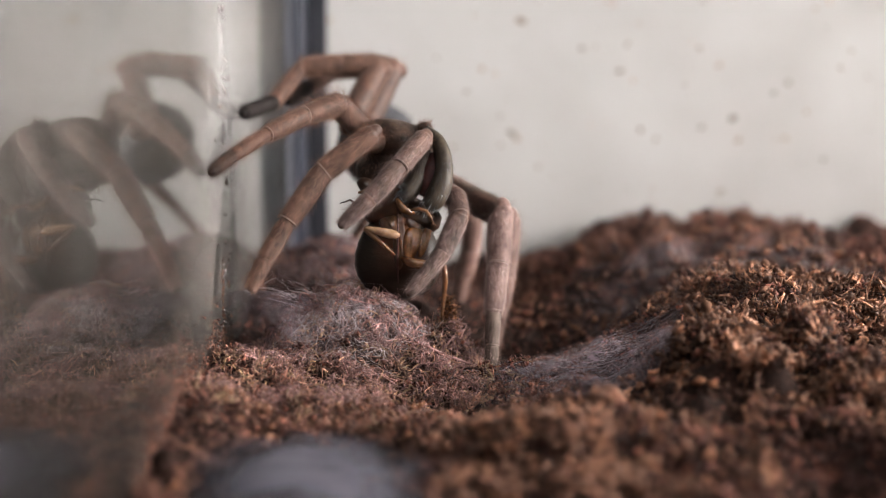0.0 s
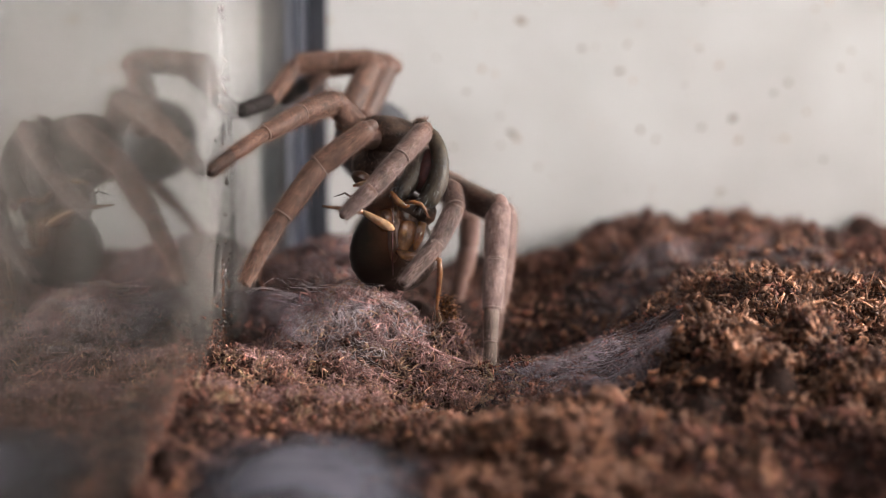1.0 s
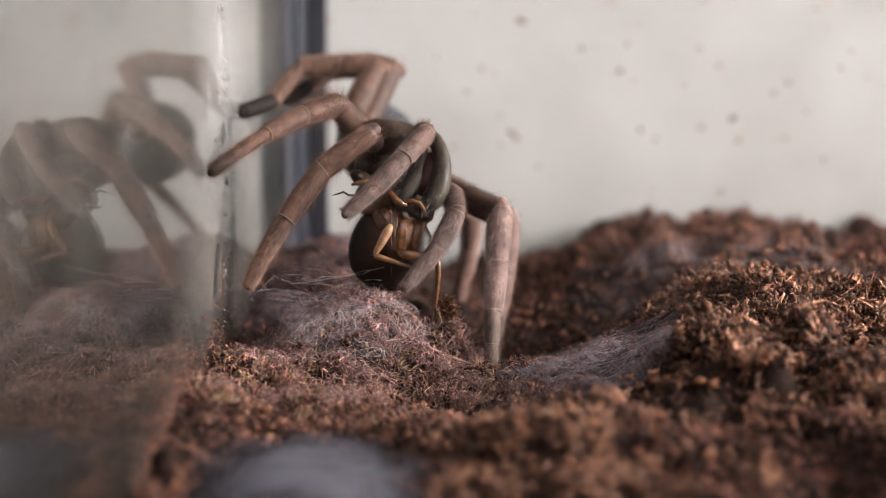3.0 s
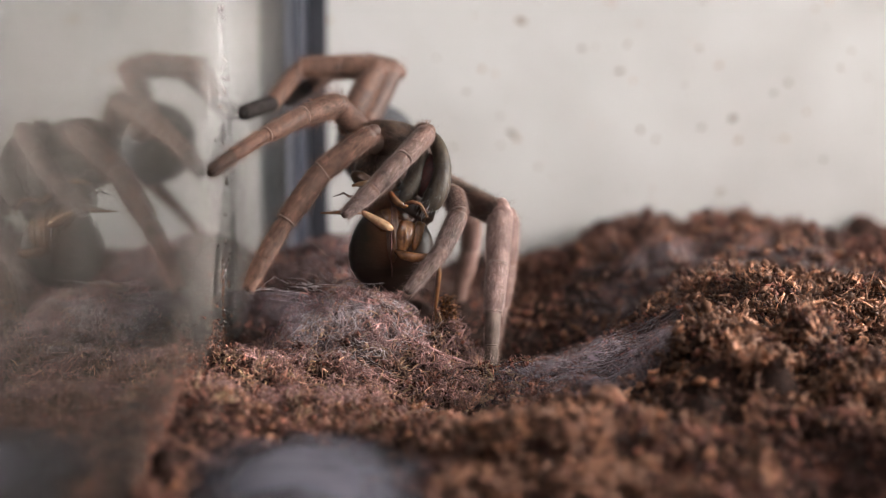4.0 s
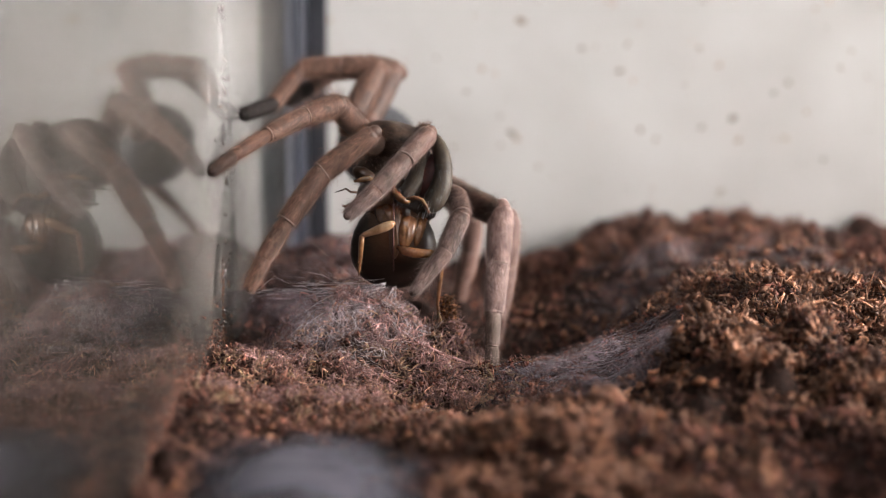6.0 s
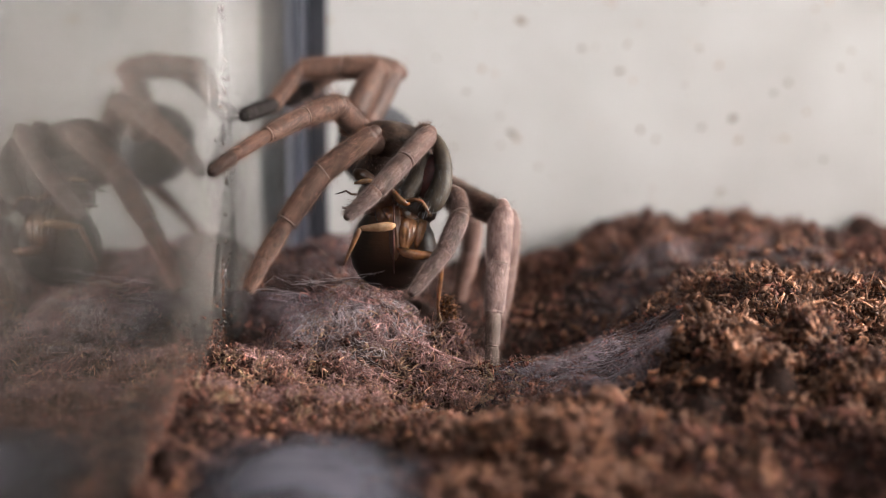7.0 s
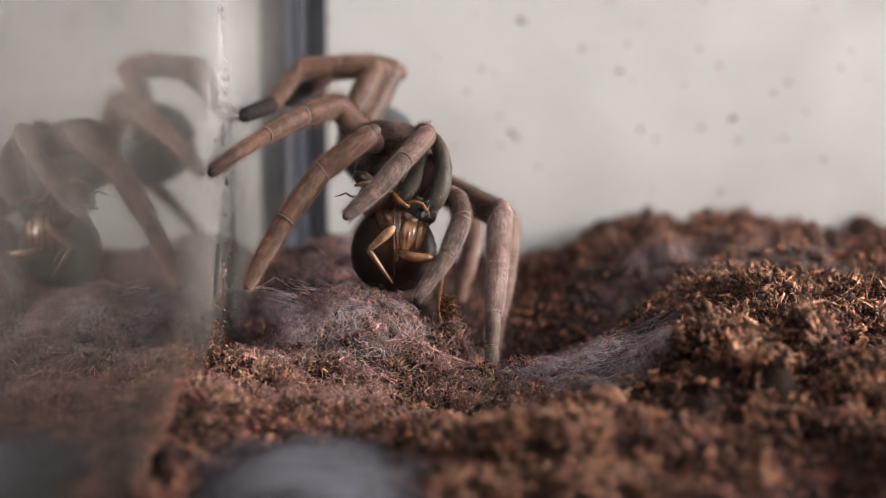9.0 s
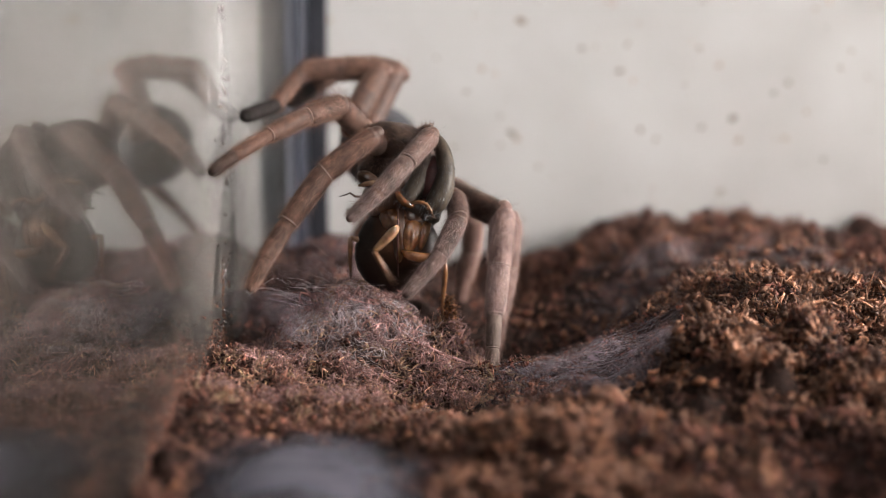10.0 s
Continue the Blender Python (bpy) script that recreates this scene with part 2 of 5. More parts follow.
FILM = veil("dust_film", (0.55, 0.49, 0.44), 25, 0.20, 0.75, 0.125, (0.6, 1.2, 0.6), above=(0.040, 0.072))


def smear_material():
    """Soil splashed against the glass: dense at the foot, thinning out upwards in tongues."""
    mat, nt, p, out = nodes_of("soil_smear")
    co = nt.nodes.new("ShaderNodeTexCoord")
    sep = nt.nodes.new("ShaderNodeSeparateXYZ")
    nt.links.new(co.outputs["Object"], sep.inputs[0])
    up = nt.nodes.new("ShaderNodeMapRange")
    up.inputs[1].default_value, up.inputs[2].default_value = 0.004, 0.032
    up.inputs[3].default_value, up.inputs[4].default_value = 0.32, -0.14
    nt.links.new(sep.outputs["Z"], up.inputs[0])
    add = nt.nodes.new("ShaderNodeMath")
    nt.links.new(noise_of(nt, 110, 5, (1, 1, 0.5)), add.inputs[0])
    nt.links.new(up.outputs[0], add.inputs[1])
    end = nt.nodes.new("ShaderNodeMapRange")
    end.inputs[1].default_value, end.inputs[2].default_value = -0.040, 0.010
    end.inputs[3].default_value, end.inputs[4].default_value = 0.0, -0.45
    nt.links.new(sep.outputs["Y"], end.inputs[0])
    front = nt.nodes.new("ShaderNodeMapRange")
    front.inputs[1].default_value, front.inputs[2].default_value = -0.150, -0.085
    front.inputs[3].default_value, front.inputs[4].default_value = -0.45, 0.0
    nt.links.new(sep.outputs["Y"], front.inputs[0])
    ends = nt.nodes.new("ShaderNodeMath")
    nt.links.new(front.outputs[0], ends.inputs[0])
    nt.links.new(end.outputs[0], ends.inputs[1])
    both = nt.nodes.new("ShaderNodeMath")
    nt.links.new(add.outputs[0], both.inputs[0])
    nt.links.new(ends.outputs[0], both.inputs[1])
    nt.links.new(ramp(nt, both.outputs[0], [(0.52, (0, 0, 0)), (0.85, (0.46, 0.46, 0.46))]), p.inputs["Alpha"])
    nt.links.new(ramp(nt, noise_of(nt, 700, 5), [(0.3, (0.070, 0.035, 0.024)), (0.7, (0.17, 0.090, 0.063))]), p.inputs["Base Color"])
    p.inputs["Roughness"].default_value = 0.85
    return mat


SMEAR = smear_material()
HAZE = veil("dried_haze", (0.36, 0.315, 0.285), 60, 0.18, 0.70, 0.46, (0.5, 0.5, 0.5), band=(-0.066, 0.004, 0.085), tall=(0.004, 0.062))
LIME = veil("lime_runs", (0.74, 0.72, 0.71), 420, 0.30, 0.75, 0.12, (0.3, 0.3, 0.12))
STREAK = veil("dried_streaks", (0.55, 0.53, 0.525), 260, 0.18, 0.80, 0.31, (0.3, 0.16, 0.03), band=(-0.036, 0.008, 0.052), above=(0.030, 0.062))


# ---------------------------------------------------------------- mesh helpers
class Shape:
    """Collects vertices and faces, with a material slot for each face; lengths in millimetres."""

    def __init__(self):
        self.v, self.f, self.m, self.n = [], [], [], 0

    def add(self, verts, faces, slot=0):
        verts = np.asarray(verts, dtype=float).reshape(-1, 3)
        for f in faces:
            self.f.append(tuple(int(i) + self.n for i in f))
        self.m += [slot] * len(faces)
        self.v.append(verts)
        self.n += len(verts)

    def mesh(self, name, materials, smooth=True):
        me = bpy.data.meshes.new(name)
        me.from_pydata((np.concatenate(self.v) * MM).tolist(), [], self.f)
        for m in materials:
            me.materials.append(m)
        me.polygons.foreach_set("material_index", self.m)
        me.polygons.foreach_set("use_smooth", [smooth] * len(self.f))
        me.update()
        return me


def part(name, shape, materials, parent=None, label="", smooth=True):
    ob = new(name, shape.mesh(name, materials if isinstance(materials, (list, tuple)) else [materials], smooth))
    if parent is not None:
        ob.parent = parent
    return tagged(ob, label)


def frame_of(d):
    d = np.asarray(d, float) / np.linalg.norm(d)
    u = np.cross(d, (0, 0, 1) if abs(d[2]) < 0.9 else (1, 0, 0))
    u /= np.linalg.norm(u)
    return d, u, np.cross(d, u)


def tube(shape, pts, radii, sides=12, slot=0, flat=1.0, caps=True):
    """A closed tube along points, with a radius at each; flat squeezes it across."""
    pts = np.asarray(pts, float)
    k, base, rings = len(pts), 0, []
    last = None
    for i in range(k):
        d = pts[min(i + 1, k - 1)] - pts[max(i - 1, 0)]
        d, u, w = frame_of(d)
        if last is not None:
            u = last - d * np.dot(last, d)
            u /= np.linalg.norm(u)
            w = np.cross(d, u)
        last = u
        a = np.arange(sides) * 2 * np.pi / sides
        rings.append(pts[i] + radii[i] * (np.outer(np.cos(a), u) + flat * np.outer(np.sin(a), w)))
    verts = np.concatenate(rings + [pts[:1], pts[-1:]])
    faces = [(i * sides + j, i * sides + (j + 1) % sides, (i + 1) * sides + (j + 1) % sides, (i + 1) * sides + j) for i in range(k - 1) for j in range(sides)]
    c0, c1 = k * sides, k * sides + 1
    if caps:
        faces += [(c0, (j + 1) % sides, j) for j in range(sides)] + [(c1, (k - 1) * sides + j, (k - 1) * sides + (j + 1) % sides) for j in range(sides)]
    shape.add(verts, faces, slot)


def blob(shape, centre, axes, seg=24, rings=14, slot=0, rough=0.0, seed=1, turn=None):
    """An ellipsoid with an uneven skin."""
    r = np.random.RandomState(seed)
    ph = r.uniform(0, 6.28, (6, 3))
    verts = []
    for i in range(rings + 1):
        for j in range(seg):
            a, b = np.pi * i / rings, 2 * np.pi * j / seg
            n = np.array((np.sin(a) * np.cos(b), np.sin(a) * np.sin(b), np.cos(a)))
            w = 1 + rough * sum(np.sin((q + 2) * n @ np.sin(ph[q]) * 2.2 + ph[q][0]) for q in range(6)) / 4
            p = n * np.asarray(axes) * w
            verts.append(p)
    verts = np.array(verts)
    if turn is not None:
        verts = verts @ np.array(Euler([radians(q) for q in turn]).to_matrix()).T
    faces = [(i * seg + j, (i + 1) * seg + j, (i + 1) * seg + (j + 1) % seg, i * seg + (j + 1) % seg) for i in range(rings) for j in range(seg)]
    shape.add(verts + np.asarray(centre), faces, slot)


def hairs(shape, roots, normals, along, rs, low, high, lift, width, slot):
    """Fine tapered hairs: each a bent sliver of two pieces."""
    n = len(roots)
    if not n:
        return
    along = along + rs.normal(0, 0.16, (n, 3))
    d = along + normals * (lift * rs.uniform(0.4, 1.6, (n, 1)))
    d /= np.linalg.norm(d, axis=1)[:, None]
    length = rs.uniform(low, high, (n, 1))
    side = np.cross(d, normals + rs.normal(0, 0.5, (n, 3)))
    side /= np.linalg.norm(side, axis=1)[:, None] + 1e-9
    mid = roots + d * length * 0.55
    tip = mid + (d * 0.9 + along * 0.25) * length * 0.5
    v = np.stack([roots - side * width, roots + side * width, mid + side * width * 0.7, mid - side * width * 0.7, tip], 1).reshape(-1, 3)
    f = []
    for i in range(n):
        b = i * 5
        f += [(b, b + 1, b + 2, b + 3), (b + 3, b + 2, b + 4)]
    shape.add(v, f, slot)


def limb(shape, a, b, ra, rb, rs, hair=0, slot=0, hair_slot=1, belly=0.06, long=(0.9, 2.2), lift=0.35, tip=0.3, ring_slot=None):
    """One hairy joint of a leg from a to b."""
    a, b = np.asarray(a, float), np.asarray(b, float)
    d, u, w = frame_of(b - a)
    length = np.linalg.norm(b - a)
    ts = [0.0, 0.02, 0.06, 0.14, 0.26, 0.4, 0.55, 0.7, 0.84, 0.93, 0.98, 1.0]
    radii = []
    for t in ts:
        r = (ra + (rb - ra) * t) * (1 - belly + belly * 1.6 * math.sin(math.pi * min(max(t, 0.0), 1.0)) ** 0.7)
        edge = min(t, 1 - t) * length / max(ra, rb)
        radii.append(r * min(1.0, math.sqrt(max(0.62, min(1.0, 0.62 + edge * 2.4)))))
    caps = (0.98, 0.92, 0.78, 0.58, 0.32)
    pts = [a - d * ra * 0.86 * math.sqrt(1 - c * c) for c in caps[::-1]] + [a + (b - a) * t for t in ts] + [b + d * rb * 0.86 * math.sqrt(1 - c * c) * tip for c in caps]
    tube(shape, pts, [radii[0] * c for c in caps[::-1]] + radii + [radii[-1] * c for c in caps], 16, slot)
    if ring_slot is not None:
        tube(shape, [a + (b - a) * t for t in (0.955, 0.962, 0.976, 0.984)], [rb * 0.90, rb * 0.985, rb * 0.975, rb * 0.88], 16, ring_slot)
    if hair:
        t = rs.uniform(0.02, 0.98, hair)
        an = rs.uniform(0, 2 * np.pi, hair)
        nrm = np.outer(np.cos(an), u) + np.outer(np.sin(an), w)
        rr = np.interp(t, ts, radii)
        roots = a + np.outer(t, b - a) + nrm * rr[:, None] * 0.97
        hairs(shape, roots, nrm, np.tile(d, (hair, 1)), rs, long[0], long[1], lift, 0.015, hair_slot)
        few = hair // 9
        hairs(shape, roots[:few], nrm[:few], np.tile(d, (few, 1)), rs, long[1] * 0.9, long[1] * 1.9, lift * 3.6, 0.014, hair_slot)


def cloud(name, verts, faces, material, label, category):
    """Many loose bits as one object."""
    me = bpy.data.meshes.new(name)
    k = faces.shape[1]
    me.vertices.add(len(verts))
    me.vertices.foreach_set("co", (verts * MM).astype(np.float32).ravel())
    me.loops.add(faces.size)
    me.loops.foreach_set("vertex_index", faces.astype(np.int32).ravel())
    me.polygons.add(len(faces))
    me.polygons.foreach_set("loop_start", np.arange(0, faces.size, k, dtype=np.int32))
    me.materials.append(material)
    me.update(calc_edges=True)
    return tagged(new(name, me), label, category, kind="stuff")


# ---------------------------------------------------------------- the lie of the soil (millimetres)
def bump_at(x, y, cx, cy, sx, sy, amount):
    return amount * np.exp(-((x - cx) / sx) ** 2 - ((y - cy) / sy) ** 2)


def step(v, a, b):
    t = np.clip((v - a) / (b - a), 0, 1)
    return t * t * (3 - 2 * t)


def waves(x, y, size, seed):
    r = np.random.RandomState(seed)
    out = 0
    for i in range(7):
        a, p, q = r.uniform(0, 6.28), r.uniform(0, 6.28), r.uniform(0.7, 1.5)
        out = out + np.sin((x * np.cos(a) + y * np.sin(a)) / size * q * 6.28 + p)
    return out / 7


LATTICE = np.random.RandomState(99).uniform(-1, 1, (64, 64))


def lumps(x, y, size, shift=0):
    """Smooth random lumps of about that size, -1 to 1."""
    u, v = x / size + 17.3 + shift * 7.7, y / size + 31.9 + shift * 3.1
    i, j = np.floor(u).astype(int), np.floor(v).astype(int)
    a, b = u - i, v - j
    a, b = a * a * (3 - 2 * a), b * b * (3 - 2 * b)
    g = lambda p, q: LATTICE[p % 64, q % 64]
    return (g(i, j) * (1 - a) + g(i + 1, j) * a) * (1 - b) + (g(i, j + 1) * (1 - a) + g(i + 1, j + 1) * a) * b


GLASS_X0, GLASS_SLOPE = -51.6, 0.05     # the pane's inner face: x = x0 + slope * y


def soil_height(x, y):
    x, y = np.asarray(x, float), np.asarray(y, float)
    h = 1.5 + 0 * x
    h = h + step(x, 14, 62) * (8.0 + 4.5 * step(y, -60, 10)) * step(y, -125, -30)      # the bank
    h = h + bump_at(x, y, 88, 95, 42, 40, 3.5)
    h = h - 2.0 * step(y, 60, 130)                                                    # rise to the back panel
    mound = bump_at(x, y, -25, 8, 15, 17, 14.6) + bump_at(x, y, -12, 4, 11, 12, 9.5)     # webbed mound
    h = h + mound
    h = h + bump_at(x, y, -44, -18, 12, 14, 4.5) + bump_at(x, y, -52, -62, 12, 22, 5.0)
    h = h + bump_at(x, y, 1.5, 7, 4.5, 5, 8.0)
    h = h + bump_at(x, y, -30, 74, 27, 28, 17.0)
    h = h - bump_at(x, y, 20, 27, 15, 18, 12.0) - bump_at(x, y, 44, 42, 24, 18, 11.0)                                          # burrow mouth
    h = h - bump_at(x, y, 27, 22, 13, 10, 10.0) - bump_at(x, y, 46, 27, 17, 10, 8.0)
    # the second rise lies out of view, added to shade the bank's right end
    h = h + bump_at(x, y, 64, 36, 13, 22, 6.0) + bump_at(x, y, 122, -8, 15, 45, 6.0)
    h = h - bump_at(x, y, 0, -34, 12, 15, 4.0) - bump_at(x, y, -44, 2, 6, 12, 4.0)
    h = h - bump_at(x, y, 2, -80, 13, 22, 1.5) + bump_at(x, y, 25, -84, 22, 18, 10.5) - bump_at(x, y, 128, 115, 26, 45, 6.0)
    h = h + bump_at(x, y, 110, -100, 12, 16, 19.0)                                     # unseen heap, added to shade the front right corner
    h = h + step(x, 42, 56) * step(y, -8, -24) * (lumps(x, y, 9, 11) * 3.6 + lumps(x, y, 5, 12) * 1.6)
    h = h + step(y, -8, -30) * lumps(x, y, 7.5, 8) * 2.2
    h = h + bump_at(x, y, 70, -55, 26, 26, 5.0) - bump_at(x, y, 47, -68, 15, 18, 4.0)
    h = h - bump_at(x, y, 56, 112, 8, 16, 2.5) - bump_at(x, y, 121, 130, 14, 25, 4.0)
    h = h + step(x, 44, 58) * step(y, 40, 10) * (lumps(x, y, 13, 21) * 3.0 - 0.6) + step(x, 20, 40) * step(y, 20, 50) * lumps(x, y, 11, 22) * 2.2
    calm = 1 - 0.1 * np.clip(mound / 10, 0, 1)
    h = h + np.clip(mound / 8, 0, 1) * (lumps(x, y, 6.5, 31) * 1.3 - 0.5)
    h = h + waves(x, y, 38, 3) * 1.4 + calm * (lumps(x, y, 10) * (2.0 + 2.0 * step(x, 30, 55)) + lumps(x, y, 4.6, 1) * (1.4 + 1.6 * step(x, 30, 55))) + lumps(x, y, 2.0, 2) * 0.55 + lumps(x, y, 1.0, 3) * 0.3
    near = np.exp(-((x - GLASS_X0 - GLASS_SLOPE * y) / 9.0) ** 2) * step(y, 20, -10)
    h = h + near * (0.3 + 3.4 * lumps(x * 0.4, y, 12, 5) + 1.8 * lumps(x, y, 5, 6))                # heaped against the glass
    return h


def glass_x(y):
    return GLASS_X0 + GLASS_SLOPE * y


BACK_Y, FRONT_Y, RIGHT_X = 150.0, -215.0, 190.0


def soil():
    xs = np.concatenate([np.arange(-66, 120, 0.9), np.arange(120, RIGHT_X + 1, 3.0)])
    ys = np.concatenate([np.arange(FRONT_Y, -130, 3.0), np.arange(-130, BACK_Y + 1, 0.9)])
    X, Y = np.meshgrid(xs, ys)
    Xc = np.maximum(X, glass_x(Y) + 0.1)
    r = np.random.RandomState(4)
    Z = soil_height(Xc, Y) + r.normal(0, 0.28, X.shape)
    n, m = X.shape
    verts = np.stack([Xc, Y, Z], -1).reshape(-1, 3)
    i = np.arange(n - 1)[:, None] * m + np.arange(m - 1)[None, :]
    faces = np.stack([i, i + 1, i + m + 1, i + m], -1).reshape(-1, 4)
    ob = cloud("ground", verts, faces, SOIL, "loose reddish-brown coconut-fibre soil in the terrarium", "soil")
    ob["kind"] = "structure"
    # the bed of soil below
    s = Shape()
    b = -32.0
    gx0, gx1 = glass_x(FRONT_Y) + 0.2, glass_x(BACK_Y) + 0.2
    s.add([(gx0, FRONT_Y, b), (RIGHT_X, FRONT_Y, b), (RIGHT_X, BACK_Y, b), (gx1, BACK_Y, b),
           (gx0, FRONT_Y, -26), (RIGHT_X, FRONT_Y, -26), (RIGHT_X, BACK_Y, -26), (gx1, BACK_Y, -26)],
          [(0, 3, 2, 1), (4, 5, 6, 7), (0, 1, 5, 4), (1, 2, 6, 5), (2, 3, 7, 6), (3, 0, 4, 7)])
    tagged(part("soil_bed", s, SOIL, smooth=False), "packed brown soil bed in the terrarium", "soil", kind="structure")


BIT_V = np.array([(1, 0, 0), (-1, 0, 0), (0, 1, 0), (0, -1, 0), (0, 0, 1), (0, 0, -1)], float)
BIT_F = np.array([(0, 2, 4), (2, 1, 4), (1, 3, 4), (3, 0, 4), (2, 0, 5), (1, 2, 5), (3, 1, 5), (0, 3, 5)])


def spots(rs, n, x0, x1, y0, y1):
    x, y = rs.uniform(x0, x1, n), rs.uniform(y0, y1, n)
    keep = x > glass_x(y) + 0.8
    return x[keep], y[keep]


def crumbs(name, rs, x, y, z, low, high, label, material=None):
    """Many small splintered bits of husk."""
    n = len(x)
    size = np.exp(rs.uniform(np.log(low), np.log(high), n))
    v = BIT_V[None] * rs.uniform(0.45, 1.3, (n, 6, 1)) + rs.normal(0, 0.16, (n, 6, 3))
    axes = np.stack([rs.uniform(0.7, 1.6, n), rs.uniform(0.5, 1.1, n), rs.uniform(0.35, 0.9, n)], -1)[:, None, :]
    v = v * axes * size[:, None, None]
    q = rs.normal(0, 1, (n, 4))
    q /= np.linalg.norm(q, axis=1)[:, None]
    a, b, c, d = q.T
    R = np.stack([1 - 2 * (c * c + d * d), 2 * (b * c - a * d), 2 * (b * d + a * c), 2 * (b * c + a * d), 1 - 2 * (b * b + d * d), 2 * (c * d - a * b),
                  2 * (b * d - a * c), 2 * (c * d + a * b), 1 - 2 * (b * b + c * c)], -1).reshape(n, 3, 3)
    v = np.einsum("nij,nkj->nki", R, v)
    v = v + np.stack([x, y, z], -1)[:, None, :]
    v[:, :, 0] = np.maximum(v[:, :, 0], glass_x(v[:, :, 1]) + 0.15)
    f = (BIT_F[None] + (np.arange(n) * 6)[:, None, None]).reshape(-1, 3)
    return cloud(name, v.reshape(-1, 3), f, material or CRUMB, label, "soil")


def heaps(rs, n, each, low, high, x0, x1, y0, y1):
    """Spots filling small round clods that stand on the soil."""
    cx, cy = spots(rs, n, x0, x1, y0, y1)
    k = len(cx)
    r = np.exp(rs.uniform(np.log(low), np.log(high), k))
    d = rs.normal(0, 1, (k, each, 3))
    d /= np.linalg.norm(d, axis=2, keepdims=True)
    d *= rs.uniform(0.35, 1.0, (k, each, 1)) ** 0.5 * r[:, None, None] * np.array((1.2, 1.2, 0.8))
    p = d + np.stack([cx, cy, soil_height(cx, cy) + r * 0.35], -1)[:, None, :]
    p = p.reshape(-1, 3)
    p = p[p[:, 0] > glass_x(p[:, 1]) + 0.6]
    return p.T


def strips(paths, radius):
    """Three-sided threads along paths: an array of n x k x 3."""
    n, k, _ = paths.shape
    d = np.gradient(paths, axis=1)
    d /= np.linalg.norm(d, axis=2, keepdims=True) + 1e-9
    u = np.cross(d, np.array((0.31, 0.2, 0.93)))
    u /= np.linalg.norm(u, axis=2, keepdims=True) + 1e-9
    w = np.cross(d, u)
    taper = radius if np.ndim(radius) else np.full((n, k), radius)
    rings = [paths + taper[:, :, None] * (math.cos(a) * u + math.sin(a) * w) for a in (0.0, 2.094, 4.189)]
    v = np.stack(rings, 2).reshape(-1, 3)
    i = (np.arange(n)[:, None, None] * k + np.arange(k - 1)[None, :, None]) * 3 + np.arange(3)[None, None, :]
    j = (np.arange(n)[:, None, None] * k + np.arange(k - 1)[None, :, None]) * 3 + (np.arange(3)[None, None, :] + 1) % 3
    return v, np.stack([i, j, j + 3, i + 3], -1).reshape(-1, 4)


def fibres(name, rs, x, y, z, low, high, thick, label, lift=0.5, material=None, curl=0.10, sweep=0.6, k=6):
    n = len(x)
    length = np.exp(rs.uniform(np.log(low), np.log(high), n))
    a, e = rs.uniform(0, 6.28, n), rs.normal(0.15, lift, n)
    d = np.stack([np.cos(a) * np.cos(e), np.sin(a) * np.cos(e), np.sin(e)], -1)
    bend = rs.normal(0, sweep, (n, 3))
    t = np.linspace(-0.5, 0.5, k)
    paths = np.stack([x, y, z], -1)[:, None, :] + length[:, None, None] * (t[None, :, None] * d[:, None, :] + (t[None, :, None] ** 2 - 0.1) * bend[:, None, :])
    kink = rs.normal(0, 1, (n, 2, 3)) * (curl * length)[:, None, None]
    paths = paths + kink[:, :1] * np.sin(t * 7.0 + 0.6)[None, :, None] + kink[:, 1:] * np.sin(t * 11.0)[None, :, None] * 0.6
    paths[:, :, 0] = np.maximum(paths[:, :, 0], glass_x(paths[:, :, 1]) + 0.2)
    r = thick * rs.uniform(0.5, 1.5, (n, 1)) * np.interp(np.linspace(0, 5, k), range(6), [0.5, 0.9, 1, 1, 0.8, 0.3])[None, :] * np.clip(rs.lognormal(0, 0.4, (n, 1)), 0.4, 2.2)
    v, f = strips(paths, r)
    return cloud(name, v, f, material or FIBRE, label, "fibre")


def film_at(x, y):
    """How much of the bank's silk film lies here: 1 in its middle, 0 outside."""
    bank = (1.05 - ((x - 34) / 29) ** 2 - ((y + 20 - (x - 34) * 0.45) / 30) ** 2) * 2.0
    hollow = (1.0 - ((x - 47) / 15) ** 2 - ((y + 64) / 21) ** 2) * 2.0
    return np.clip(np.maximum(bank, hollow), 0, 1)


